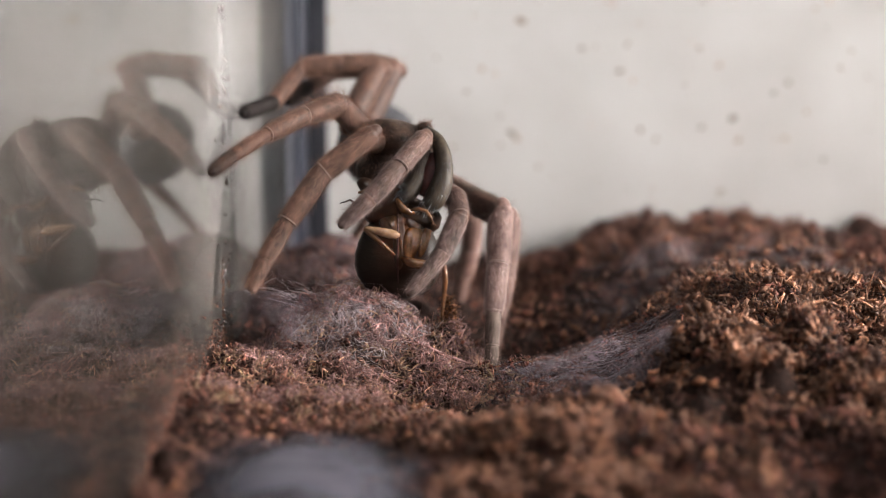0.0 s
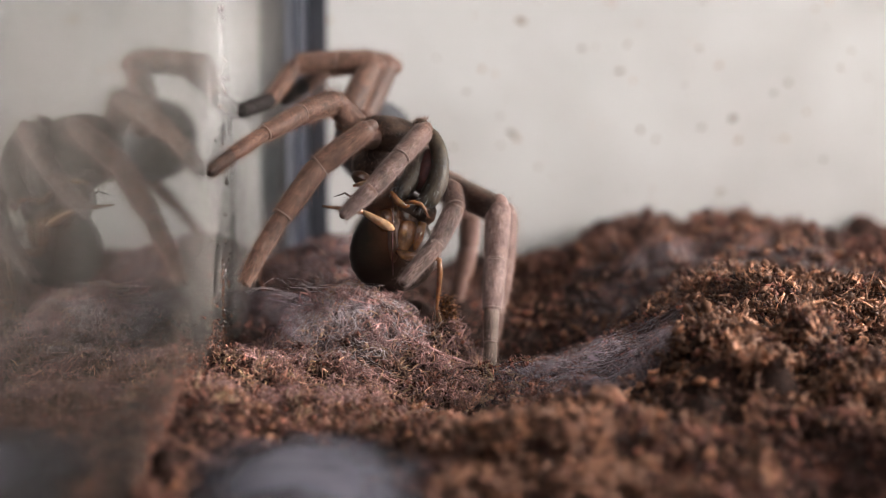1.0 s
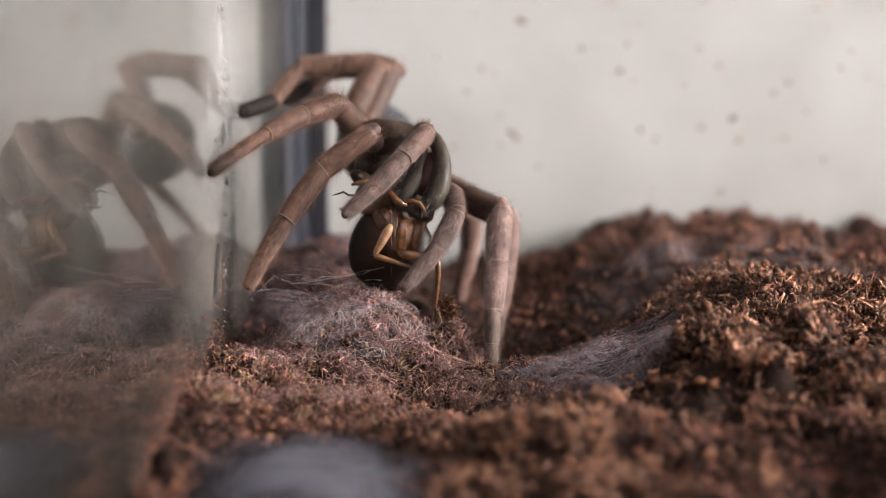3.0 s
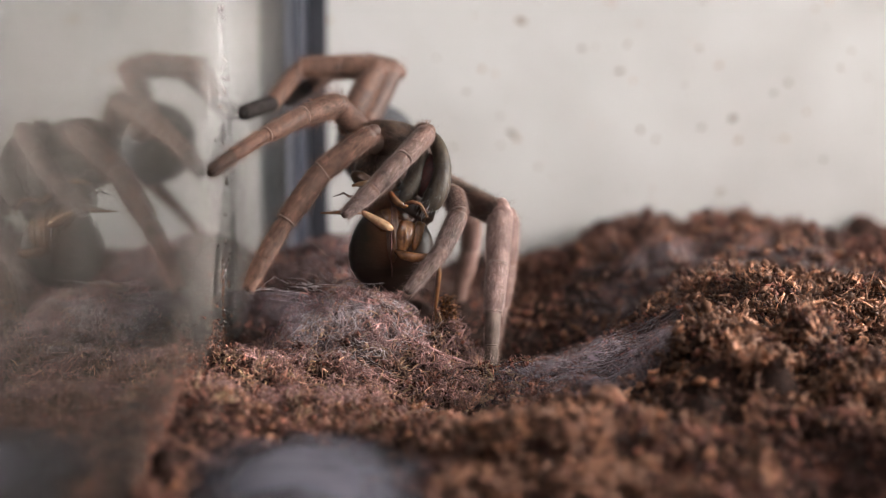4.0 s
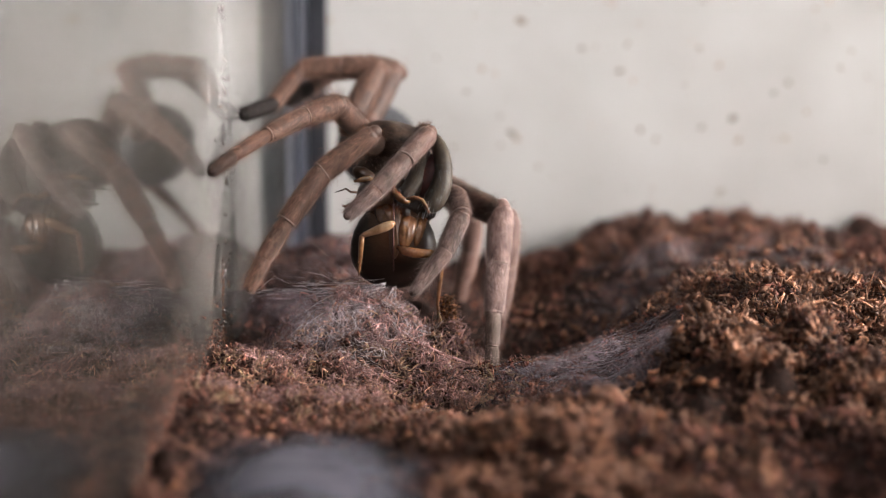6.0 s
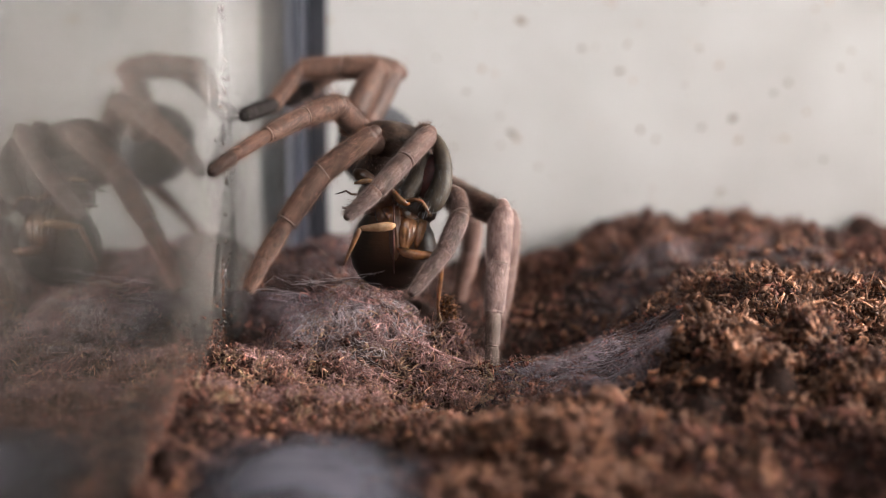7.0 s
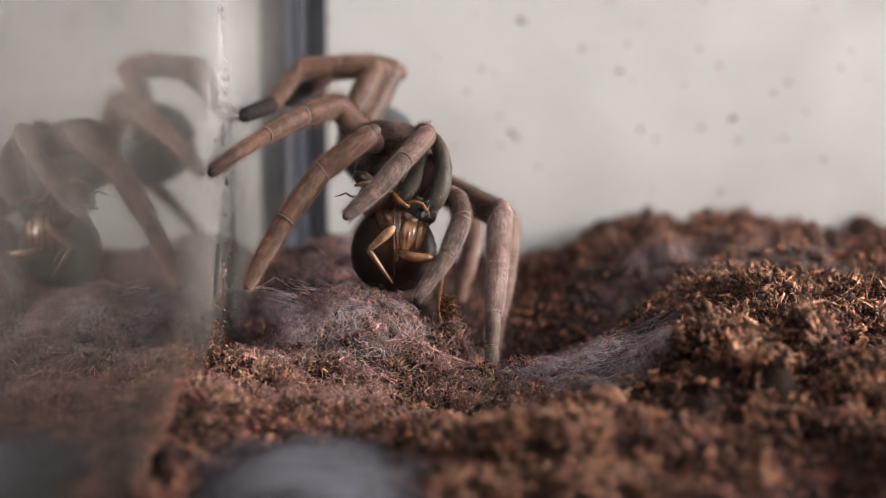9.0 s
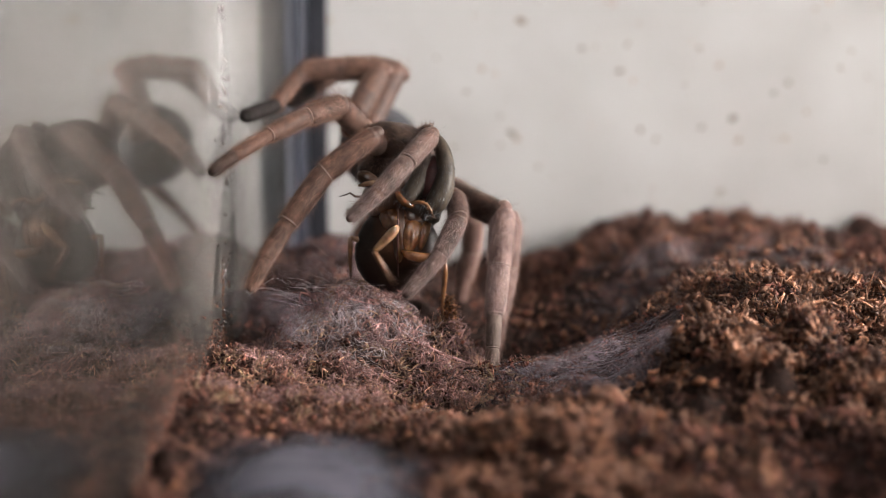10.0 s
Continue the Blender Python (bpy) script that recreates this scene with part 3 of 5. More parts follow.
def substrate():
    soil()
    rs = np.random.RandomState(11)
    x, y = spots(rs, 26000, -66, 112, -125, 146)
    crumbs("soil_crumbs", rs, x, y, soil_height(x, y) + rs.uniform(-0.1, 0.5, len(x)), 0.16, 0.62, "fine loose reddish-brown soil crumbs")
    x, y, z = heaps(rs, 900, 26, 0.9, 3.0, 14, 112, -125, 146)
    free = film_at(x, y) < rs.uniform(0.1, 0.9, len(x))
    x, y, z = x[free], y[free], z[free]
    crumbs("soil_clods", rs, x, y, z, 0.25, 1.25, "crumbly orange-brown coir clods on the bank")
    x, y, z = heaps(rs, 600, 30, 0.7, 1.7, -66, 20, -125, 146)
    big = heaps(rs, 240, 60, 2.0, 4.8, 34, 112, -120, 30)
    big = big[:, film_at(big[0], big[1]) < 0.15]
    crumbs("soil_lumps", rs, *big, 0.3, 1.1, "large crumbly orange-brown lumps of coir")
    keep = bump_at(x, y, -22, 6, 20, 18, 1.0) < 0.35
    crumbs("soil_clods", rs, x[keep], y[keep], z[keep], 0.2, 0.6, "small crumbly brown coir clods round the mound")
    x, y = spots(rs, 9000, -66, 112, -120, 140)
    thin = (bump_at(x, y, -22, 0, 22, 24, 1.0) < 0.35) | (rs.uniform(0, 1, len(x)) < 0.3)
    x, y = x[thin], y[thin]
    fibres("coir_fibres", rs, x, y, soil_height(x, y) + rs.uniform(0.1, 1.6, len(x)), 0.8, 3.6, 0.095, "short brown coconut fibres lying in the soil", 0.6)
    x, y = spots(rs, 4600, 10, 112, -45, 30)
    fibres("coir_fibres", rs, x, y, soil_height(x, y) + rs.uniform(0.2, 2.2, len(x)), 0.7, 3.0, 0.055, "thin brown fibres standing out of the bank", 0.8)
    x, y = spots(rs, 5200, -54, 10, -60, 28)
    fibres("coir_fibres", rs, x, y, soil_height(x, y) + rs.uniform(0.0, 1.3, len(x)), 1.0, 4.2, 0.075, "curly brown fibres matted over the webbed mound", 0.6, FIBRE_PALE, 0.2, 1.2, 9)
    x, y, z = heaps(rs, 210, 26, 0.9, 2.6, -50, 10, -44, 20)
    fibres("coir_fibres", rs, x, y, z, 1.6, 5.2, 0.085, "mauve-brown webbed tufts of fibre on the mound", 0.8, FIBRE_MAUVE, 0.22, 1.3, 10)
    x, y, z = heaps(rs, 150, 26, 1.0, 2.6, -54, 24, -64, -2)
    crumbs("soil_clods", rs, x, y, z, 0.3, 1.0, "webbed brown clods at the foot of the mound")
    # the crumbly spur beside the prey's foot
    n = 900
    h = rs.uniform(0, 1, n)
    a, r = rs.uniform(0, 6.28, n), np.sqrt(rs.uniform(0, 1, n)) * (3.6 - 2.2 * h)
    x, y, z = 1.9 + r * np.cos(a) - 0.8 * h, 9.0 + r * np.sin(a), 17.0 * h
    crumbs("soil_clods", rs, x, y, z, 0.25, 0.85, "crumbly orange-brown spur of soil beside the mound", ORANGE_BIT)
    fibres("coir_fibres", rs, x[:420], y[:420], z[:420], 1.2, 3.2, 0.13, "orange fibres on the spur of soil", 0.9, FIBRE_OCHRE, 0.2)
    # large ochre flakes of husk on the bank
    x, y, z = heaps(rs, 300, 14, 1.8, 5.2, 40, 112, -118, 40)
    free = (film_at(x, y) < 0.25) & (y > -84 + 6 * waves(x, y, 30, 55))
    crumbs("husk_flakes", rs, x[free], y[free], z[free], 0.6, 1.9, "large crumbly brown flakes of coconut husk", OCHRE_BIT)
    x, y, z = heaps(rs, 210, 44, 2.2, 5.6, 42, 112, -118, 34)
    free = (film_at(x, y) < 0.25) & (y > -74 + 6 * waves(x, y, 30, 55))
    fibres("husk_shreds", rs, x[free], y[free], z[free], 1.2, 3.6, 0.30, "thick ochre shreds of husk in loose tufts", 0.9, FIBRE_OCHRE, 0.32)
    x, y, z = heaps(rs, 320, 10, 1.2, 3.6, 18, 112, 30, 140)
    crumbs("husk_flakes", rs, x, y, z, 0.5, 1.6, "ochre flakes of husk on the far bank", OCHRE_BIT)
    x, y, z = heaps(rs, 110, 36, 1.8, 4.2, 0, 60, -112, -64)
    free = film_at(x, y) < 0.25
    fibres("husk_shreds", rs, x[free], y[free], z[free], 1.2, 3.2, 0.24, "ochre-brown shreds of husk heaped along the front", 0.9, FIBRE_OCHRE, 0.32)
    x, y, z = heaps(rs, 220, 12, 1.2, 3.4, -52, 60, -122, -40)
    free = ((x + 25) / 22) ** 2 + ((y + 104) / 36) ** 2 > 1.0
    crumbs("husk_flakes", rs, x[free], y[free], z[free], 0.45, 1.4, "brown flakes of husk along the front", OCHRE_BIT)
    x, y = spots(rs, 1500, -54, 20, -60, 24)
    fibres("straw_fibres", rs, x, y, soil_height(x, y) + rs.uniform(0.3, 1.6, len(x)), 1.5, 5.5, 0.10, "straw-coloured fibres among the brown ones", 0.6, STRAW, 0.08)
    x, y = spots(rs, 1300, 16, 112, 70, 138)
    fibres("coir_fibres", rs, x, y, soil_height(x, y) + rs.uniform(0.5, 2.6, len(x)), 2.0, 6.5, 0.11, "loose fibres standing up on the far bank", 1.0, FIBRE, 0.14)
    x, y, z = heaps(rs, 180, 30, 1.6, 4.6, 24, 90, -72, 40)
    free = film_at(x, y) < 0.2
    fibres("coir_fibres", rs, x[free], y[free], z[free], 1.6, 5.0, 0.20, "ochre-brown tufts of fibre on the bank", 0.9, FIBRE_OCHRE, 0.16)
    x, y, z = heaps(rs, 160, 30, 1.2, 3.4, -56, 24, -112, -16)
    free = ((x + 25) / 22) ** 2 + ((y + 104) / 36) ** 2 > 1.0
    fibres("coir_fibres", rs, x[free], y[free], z[free], 1.6, 5.0, 0.13, "brown tufts of fibre in front of the mound", 0.9, FIBRE, 0.16)
    x, y, z = heaps(rs, 190, 22, 1.0, 3.2, 108, 142, 50, 148)
    crumbs("soil_clods", rs, x, y, z, 0.3, 1.1, "crumbly brown clods at the far end of the bank")


# ---------------------------------------------------------------- the terrarium
def box(shape, x0, x1, y0, y1, z0, z1, bevel=0.0, slot=0):
    shape.add([(x0, y0, z0), (x1, y0, z0), (x1, y1, z0), (x0, y1, z0), (x0, y0, z1), (x1, y0, z1), (x1, y1, z1), (x0, y1, z1)],
              [(0, 3, 2, 1), (4, 5, 6, 7), (0, 1, 5, 4), (1, 2, 6, 5), (2, 3, 7, 6), (3, 0, 4, 7)], slot)


def slab_on_glass(shape, y0, y1, z0, z1, off, thick, slot=0):
    """A plate along the pane; off is its distance into the terrarium."""
    v = []
    for z in (z0, z1):
        v += [(glass_x(y0) + off, y0, z), (glass_x(y0) + off - thick, y0, z), (glass_x(y1) + off - thick, y1, z), (glass_x(y1) + off, y1, z)]
    shape.add(v, [(0, 1, 2, 3), (7, 6, 5, 4), (0, 4, 5, 1), (1, 5, 6, 2), (2, 6, 7, 3), (3, 7, 4, 0)], slot)


def sheet_on_glass(y0, y1, z0, z1, off):
    """A dried film on the pane's inner face."""
    s = Shape()
    s.add([(glass_x(y0) + off, y0, z0), (glass_x(y1) + off, y1, z0), (glass_x(y1) + off, y1, z1), (glass_x(y0) + off, y0, z1)], [(0, 1, 2, 3)])
    return s


def terrarium():
    s = Shape()
    box(s, glass_x(BACK_Y) - 14, RIGHT_X + 6, BACK_Y, BACK_Y + 6, -34, 300)
    back = tagged(part("wall_back", s, WALL_PAINT, smooth=False), "cream terrarium back panel flecked with dirt", "wall", kind="structure")
    s = Shape()
    box(s, RIGHT_X, RIGHT_X + 4, FRONT_Y, BACK_Y - 0.5, -33.5, 300)
    side = tagged(part("window_2", s, GLASS, smooth=False), "clear glass side pane of the terrarium", "glass pane", kind="structure")
    side.visible_shadow = False
    s = Shape()
    box(s, glass_x(FRONT_Y) - 6, RIGHT_X + 6, FRONT_Y - 6, BACK_Y + 6, -40, -34)
    tagged(part("floor", s, PROFILE, smooth=False), "dark terrarium base plate", "floor", kind="structure")
    s = Shape()
    slab_on_glass(s, FRONT_Y, BACK_Y - 0.5, -33.5, 300, 0.0, 4.0)
    pane = tagged(part("window_1", s, GLASS, smooth=False), "dusty clear glass side pane of the terrarium", "glass pane", kind="structure")
    pane.visible_shadow = False
    # dust on the inner face
    s = sheet_on_glass(FRONT_Y + 4, BACK_Y - 14, -2, 200, 0.14)
    film = part("dust_film", s, FILM, pane, "thin grey dust film")
    film.visible_shadow = False
    s = sheet_on_glass(-110, 86, -2, 58, 0.19)
    haze = part("dried_haze", s, HAZE, pane, "milky dried haze low on the glass")
    haze.visible_shadow = False
    s = sheet_on_glass(-37, 54, 8, 160, 0.24)
    streak = part("water_streaks", s, STREAK, pane, "whitish dried water streaks")
    streak.visible_shadow = False
    s = sheet_on_glass(FRONT_Y + 4, 30, -2, 34, 0.34)
    smear = part("soil_smear", s, SMEAR, pane, "brownish soil smear along the foot of the glass")
    smear.visible_shadow = False
    # single runs of lime where water trickled down
    rs = np.random.RandomState(23)
    s = Shape()
    for _ in range(46):
        y, wide = rs.normal(10, 13), rs.uniform(1.0, 3.6)
        z1 = rs.uniform(46, 110)
        z0 = z1 - rs.uniform(8, 42)
        lean = rs.uniform(-0.6, 0.6)
        s.add([(glass_x(q) + 0.28, q, z) for q, z in ((y + lean, z0), (y + wide * 0.4 + lean, z0), (y + wide, z1), (y, z1))], [(0, 1, 2, 3)])
    runs = part("lime_runs", s, LIME, pane, "thin whitish lime runs")
    runs.visible_shadow = False
    rs = np.random.RandomState(21)
    s = Shape()
    ys = np.concatenate([rs.normal(11, 3.2, 95), rs.uniform(-10, 70, 40), rs.uniform(-60, 20, 10)])
    for y in ys:
        z = rs.uniform(8, 92)
        r = np.exp(rs.uniform(np.log(0.12), np.log(0.5)))
        blob(s, (glass_x(y) + 0.02, y, z), (r * rs.uniform(0.5, 0.9), r * rs.uniform(0.8, 2.0), r * rs.uniform(0.7, 1.9)), 7, 5)
    part("dirt_specks", s, GLASS_SPECK, pane, "small dark dirt specks")
    s = Shape()
    for _ in range(22):
        y, z = rs.normal(4, 2.0), rs.uniform(7, 27)
        blob(s, (glass_x(y) + 0.3, y, z), (0.10, rs.uniform(0.05, 0.13), np.exp(rs.uniform(np.log(0.06), np.log(0.4)))), 6, 5)
    part("dried_drops", s, SILK_BRIGHT, pane, "pale dried drops")
    # a run of brown soil that dried where it trickled down
    n = 240
    y, z = rs.normal(3, 1.3, n), 7 + 20 * rs.uniform(0, 1, n) ** 1.3
    crumbs("stuck_crumbs", rs, glass_x(y) + 0.4, y, z, 0.10, 0.34, "orange-brown soil dried in a run down the glass", OCHRE_BIT)
    # bits of soil stuck to the glass above the ground
    n = 900
    y = rs.uniform(-95, 14, n)
    z = soil_height(glass_x(y) + 1.0, y) + rs.exponential(3.2, n)
    crumbs("stuck_crumbs", rs, glass_x(y) + 0.5, y, z, 0.12, 0.5, "soil crumbs stuck to the foot of the glass")
    y = rs.uniform(-95, 14, 700)
    z = soil_height(glass_x(y) + 1.0, y) + rs.exponential(3.0, 700)
    fibres("stuck_fibres", rs, glass_x(y) + 0.6, y, z, 0.8, 3.5, 0.06, "brown fibres stuck to the foot of the glass", 0.9)
    # corner
    s = Shape()
    cx = glass_x(BACK_Y) + 1.1
    box(s, cx + 2.8, cx + 8.4, BACK_Y - 5.0, BACK_Y - 0.004, -33, 300)
    tagged(part("corner_profile", s, PROFILE, smooth=False), "dark corner profile of the terrarium", "frame", kind="structure")
    s = Shape()
    tube(s, [(cx - 0.7, BACK_Y - 3.6, z) for z in np.linspace(-33, 300, 30)], [3.2 + 0.12 * math.sin(i * 1.7) for i in range(30)], 12)
    tagged(part("silicone_seam", s, BEAD), "blue-grey silicone bead along the glass corner", "seal", kind="structure")
    # dark strip added to widen the corner's dark band
    s = Shape()
    slab_on_glass(s, 120, BACK_Y - 5.5, -33, 300, 0.7, 0.6)
    tagged(part("dark_edge_strip", s, PROFILE, smooth=False), "dark strip along the back edge of the pane", "seal", kind="structure")
    # specks on the back panel
    rs = np.random.RandomState(5)
    s = Shape()
    seen = [(23.2, 72.5, 1.10), (49.1, 78.2, 0.80), (76.5, 64.3, 0.80), (103.2, 54.0, 1.00), (86.9, 43.3, 0.80), (108.9, 45.2, 0.70), (20.5, 39.0, 0.90), (22.2, 37.3, 0.80), (64.0, 37.1, 0.80), (59.2, 39.9, 0.70), (88.7, 36.8, 0.70), (77.6, 40.7, 0.80), (28.6, 28.8, 0.60), (3.2, 34.8, 0.80), (54.9, 65.6, 0.60), (52.8, 57.5, 0.80), (11.6, 58.2, 0.70), (7.1, 51.4, 0.60), (83.7, 21.0, 0.80), (102.8, 37.3, 0.60), (99.0, 50.9, 0.60), (72.3, 53.5, 0.50)]
    for i in range(110):
        x, z = rs.uniform(-34, 150), rs.uniform(14, 100)
        r = np.exp(rs.uniform(np.log(0.2), np.log(0.75)))
        if i < len(seen):
            x, z, r = seen[i]
        blob(s, (x, BACK_Y - 0.05, z), (r * rs.uniform(0.6, 1.7), 0.18, r * rs.uniform(0.6, 1.2)), 8, 5, turn=(0, rs.uniform(-60, 60), 0))
    part("dirt_speck", s, SPECK, back, "brown dried dirt flecks")


def room():
    s = Shape()
    box(s, -2200, 2200, -1400, 1000, -60, -40.5)
    tagged(part("table_top", s, TABLE, smooth=False), "dark brown wooden table top under the terrarium", "table", kind="structure")
    wx, wy, wz, half, tall = 2200, -300, 600, 580, 270
    for name, parts in (("wall_north", [(-2220, 2320, 1000, 1020, -800, 1520)]), ("wall_south", [(-2220, 2320, -1420, -1400, -800, 1520)]),
                        ("wall_west", [(-2220, -2200, -1400, 1000, -800, 1520)]), ("ceiling", [(-2220, 2320, -1420, 1020, 1520, 1540)]),
                        # the window's opening goes through this one
                        ("wall_east", [(wx, wx + 120, -1400, wy - half, -800, 1520), (wx, wx + 120, wy + half, 1000, -800, 1520),
                                       (wx, wx + 120, wy - half, wy + half, -800, wz - tall), (wx, wx + 120, wy - half, wy + half, wz + tall, 1520)])):
        s = Shape()
        for b in parts:
            box(s, *b)
        tagged(part(name, s, ROOM, smooth=False), "plain grey plaster of the room", "wall", kind="structure")


# ---------------------------------------------------------------- silk
def silk_threads(name, rs, n, cx, cy, rx, ry, low, high, clear, label, thick=0.018):
    a, d = rs.uniform(0, 6.28, n), np.sqrt(rs.uniform(0, 1, n))
    x, y = cx + rx * d * np.cos(a), cy + ry * d * np.sin(a)
    b, length = rs.normal(0, 0.7, n) + rs.choice([0, 3.14], n), rs.uniform(low, high, n)
    t = np.linspace(-0.5, 0.5, 9)
    X = x[:, None] + (length * np.cos(b))[:, None] * t + rs.normal(0, 0.4, (n, 1)) * (t ** 2)[None, :] * 6
    Y = y[:, None] + (length * np.sin(b))[:, None] * t
    H = soil_height(X, Y)
    ends = H[:, :1] + (H[:, -1:] - H[:, :1]) * (t + 0.5)
    Z = np.maximum(H + 0.25, ends) * 0.6 + (H + 0.4) * 0.4 + rs.uniform(0.1, clear, (n, 1))
    v, f = strips(np.stack([np.maximum(X, glass_x(Y) + 0.3), Y, Z], -1), thick * rs.uniform(0.5, 1.5, (n, 1)) * np.ones((1, 9)))
    return cloud(name, v, f, SILK, label, "silk")


def silk_sheet(name, x0, x1, y0, y1, over, label, edge, step_mm=1.0, hang=None, material=None):
    """A veil that sags between the high points of the soil; edge(x, y) > 0 keeps it."""
    xs, ys = np.arange(x0, x1, step_mm), np.arange(y0, y1, step_mm)
    X, Y = np.meshgrid(xs, ys)
    H = soil_height(X, Y)
    top = H.copy()
    for dx, dy in ((2, 0), (-2, 0), (0, 2), (0, -2), (3, 2), (-3, 2), (2, -3), (-2, -3)):
        top = np.maximum(top, soil_height(X + dx, Y + dy) - 0.3)
    Z = top + over + waves(X, Y, 7, 31) * 0.4
    if hang:
        Z = np.maximum(Z, hang(X, Y))
    keep = edge(X, Y) > 0
    n, m = X.shape
    i = np.arange(n - 1)[:, None] * m + np.arange(m - 1)[None, :]
    ok = (keep[:-1, :-1] & keep[1:, :-1] & keep[:-1, 1:] & keep[1:, 1:]).ravel()
    f = np.stack([i, i + 1, i + m + 1, i + m], -1).reshape(-1, 4)[ok]
    ob = cloud(name, np.stack([X, Y, Z], -1).reshape(-1, 3), f, material or SILK_VEIL, label, "silk")
    ob.data.polygons.foreach_set("use_smooth", [True] * len(f))
    return ob


def splinters():
    """Single straw-coloured splinters on the mound and its foot."""
    rs = np.random.RandomState(61)
    for i in range(46):
        x, y = rs.uniform(-48, 4), rs.uniform(-34, 6)
        if i >= 30:
            x, y = rs.uniform(8, 95), rs.uniform(-45, 12)
        length, a, e = rs.uniform(3.0, 8.0), rs.uniform(-0.8, 0.8) + rs.choice([0, 3.14]), rs.uniform(-0.1, 0.45)
        d = np.array((math.cos(a) * math.cos(e), math.sin(a) * math.cos(e), math.sin(e)))
        side = np.cross(d, (0, 0, 1))
        bow = rs.uniform(-0.12, 0.12)
        s = Shape()
        tube(s, [d * length * q + side * length * bow * (q * q - 0.25) for q in (-0.5, -0.3, 0.0, 0.25, 0.5)], [r * rs.uniform(0.7, 1.3) for r in (0.10, 0.20, 0.22, 0.18, 0.06)], 6, flat=0.55)
        ob = tagged(part("straw_splinter", s, FIBRE_PALE), "pale straw-coloured husk splinter lying on the soil", "splinter", "splinters on the soil")
        ob.location = Vector((max(x, glass_x(y) + length * 0.5), y, float(soil_height(x, y)) + 0.35)) * MM


def mound_twig():
    """The long flat husk strip that lies down the mound's slope."""
    s = Shape()
    q = np.linspace(0, 1, 9)
    x, y = -9.0 + 16.9 * q, -4.0 - 1.5 * q
    a = np.array((-9.0, -4.0, 0.0))
    z = soil_height(x, y)
    z = np.convolve(np.pad(z, 2, "edge"), np.ones(5) / 5, "valid") + 2.0 - 0.8 * q
    tube(s, np.stack([x, y, z], -1) - a, [0.2, 0.42, 0.55, 0.62, 0.6, 0.55, 0.62, 0.4, 0.12], 8, flat=0.5)
    ob = tagged(part("husk_strip", s, FIBRE_MAUVE), "long pale husk strip lying down the mound's slope", "splinter")
    ob.location = Vector(a * MM)


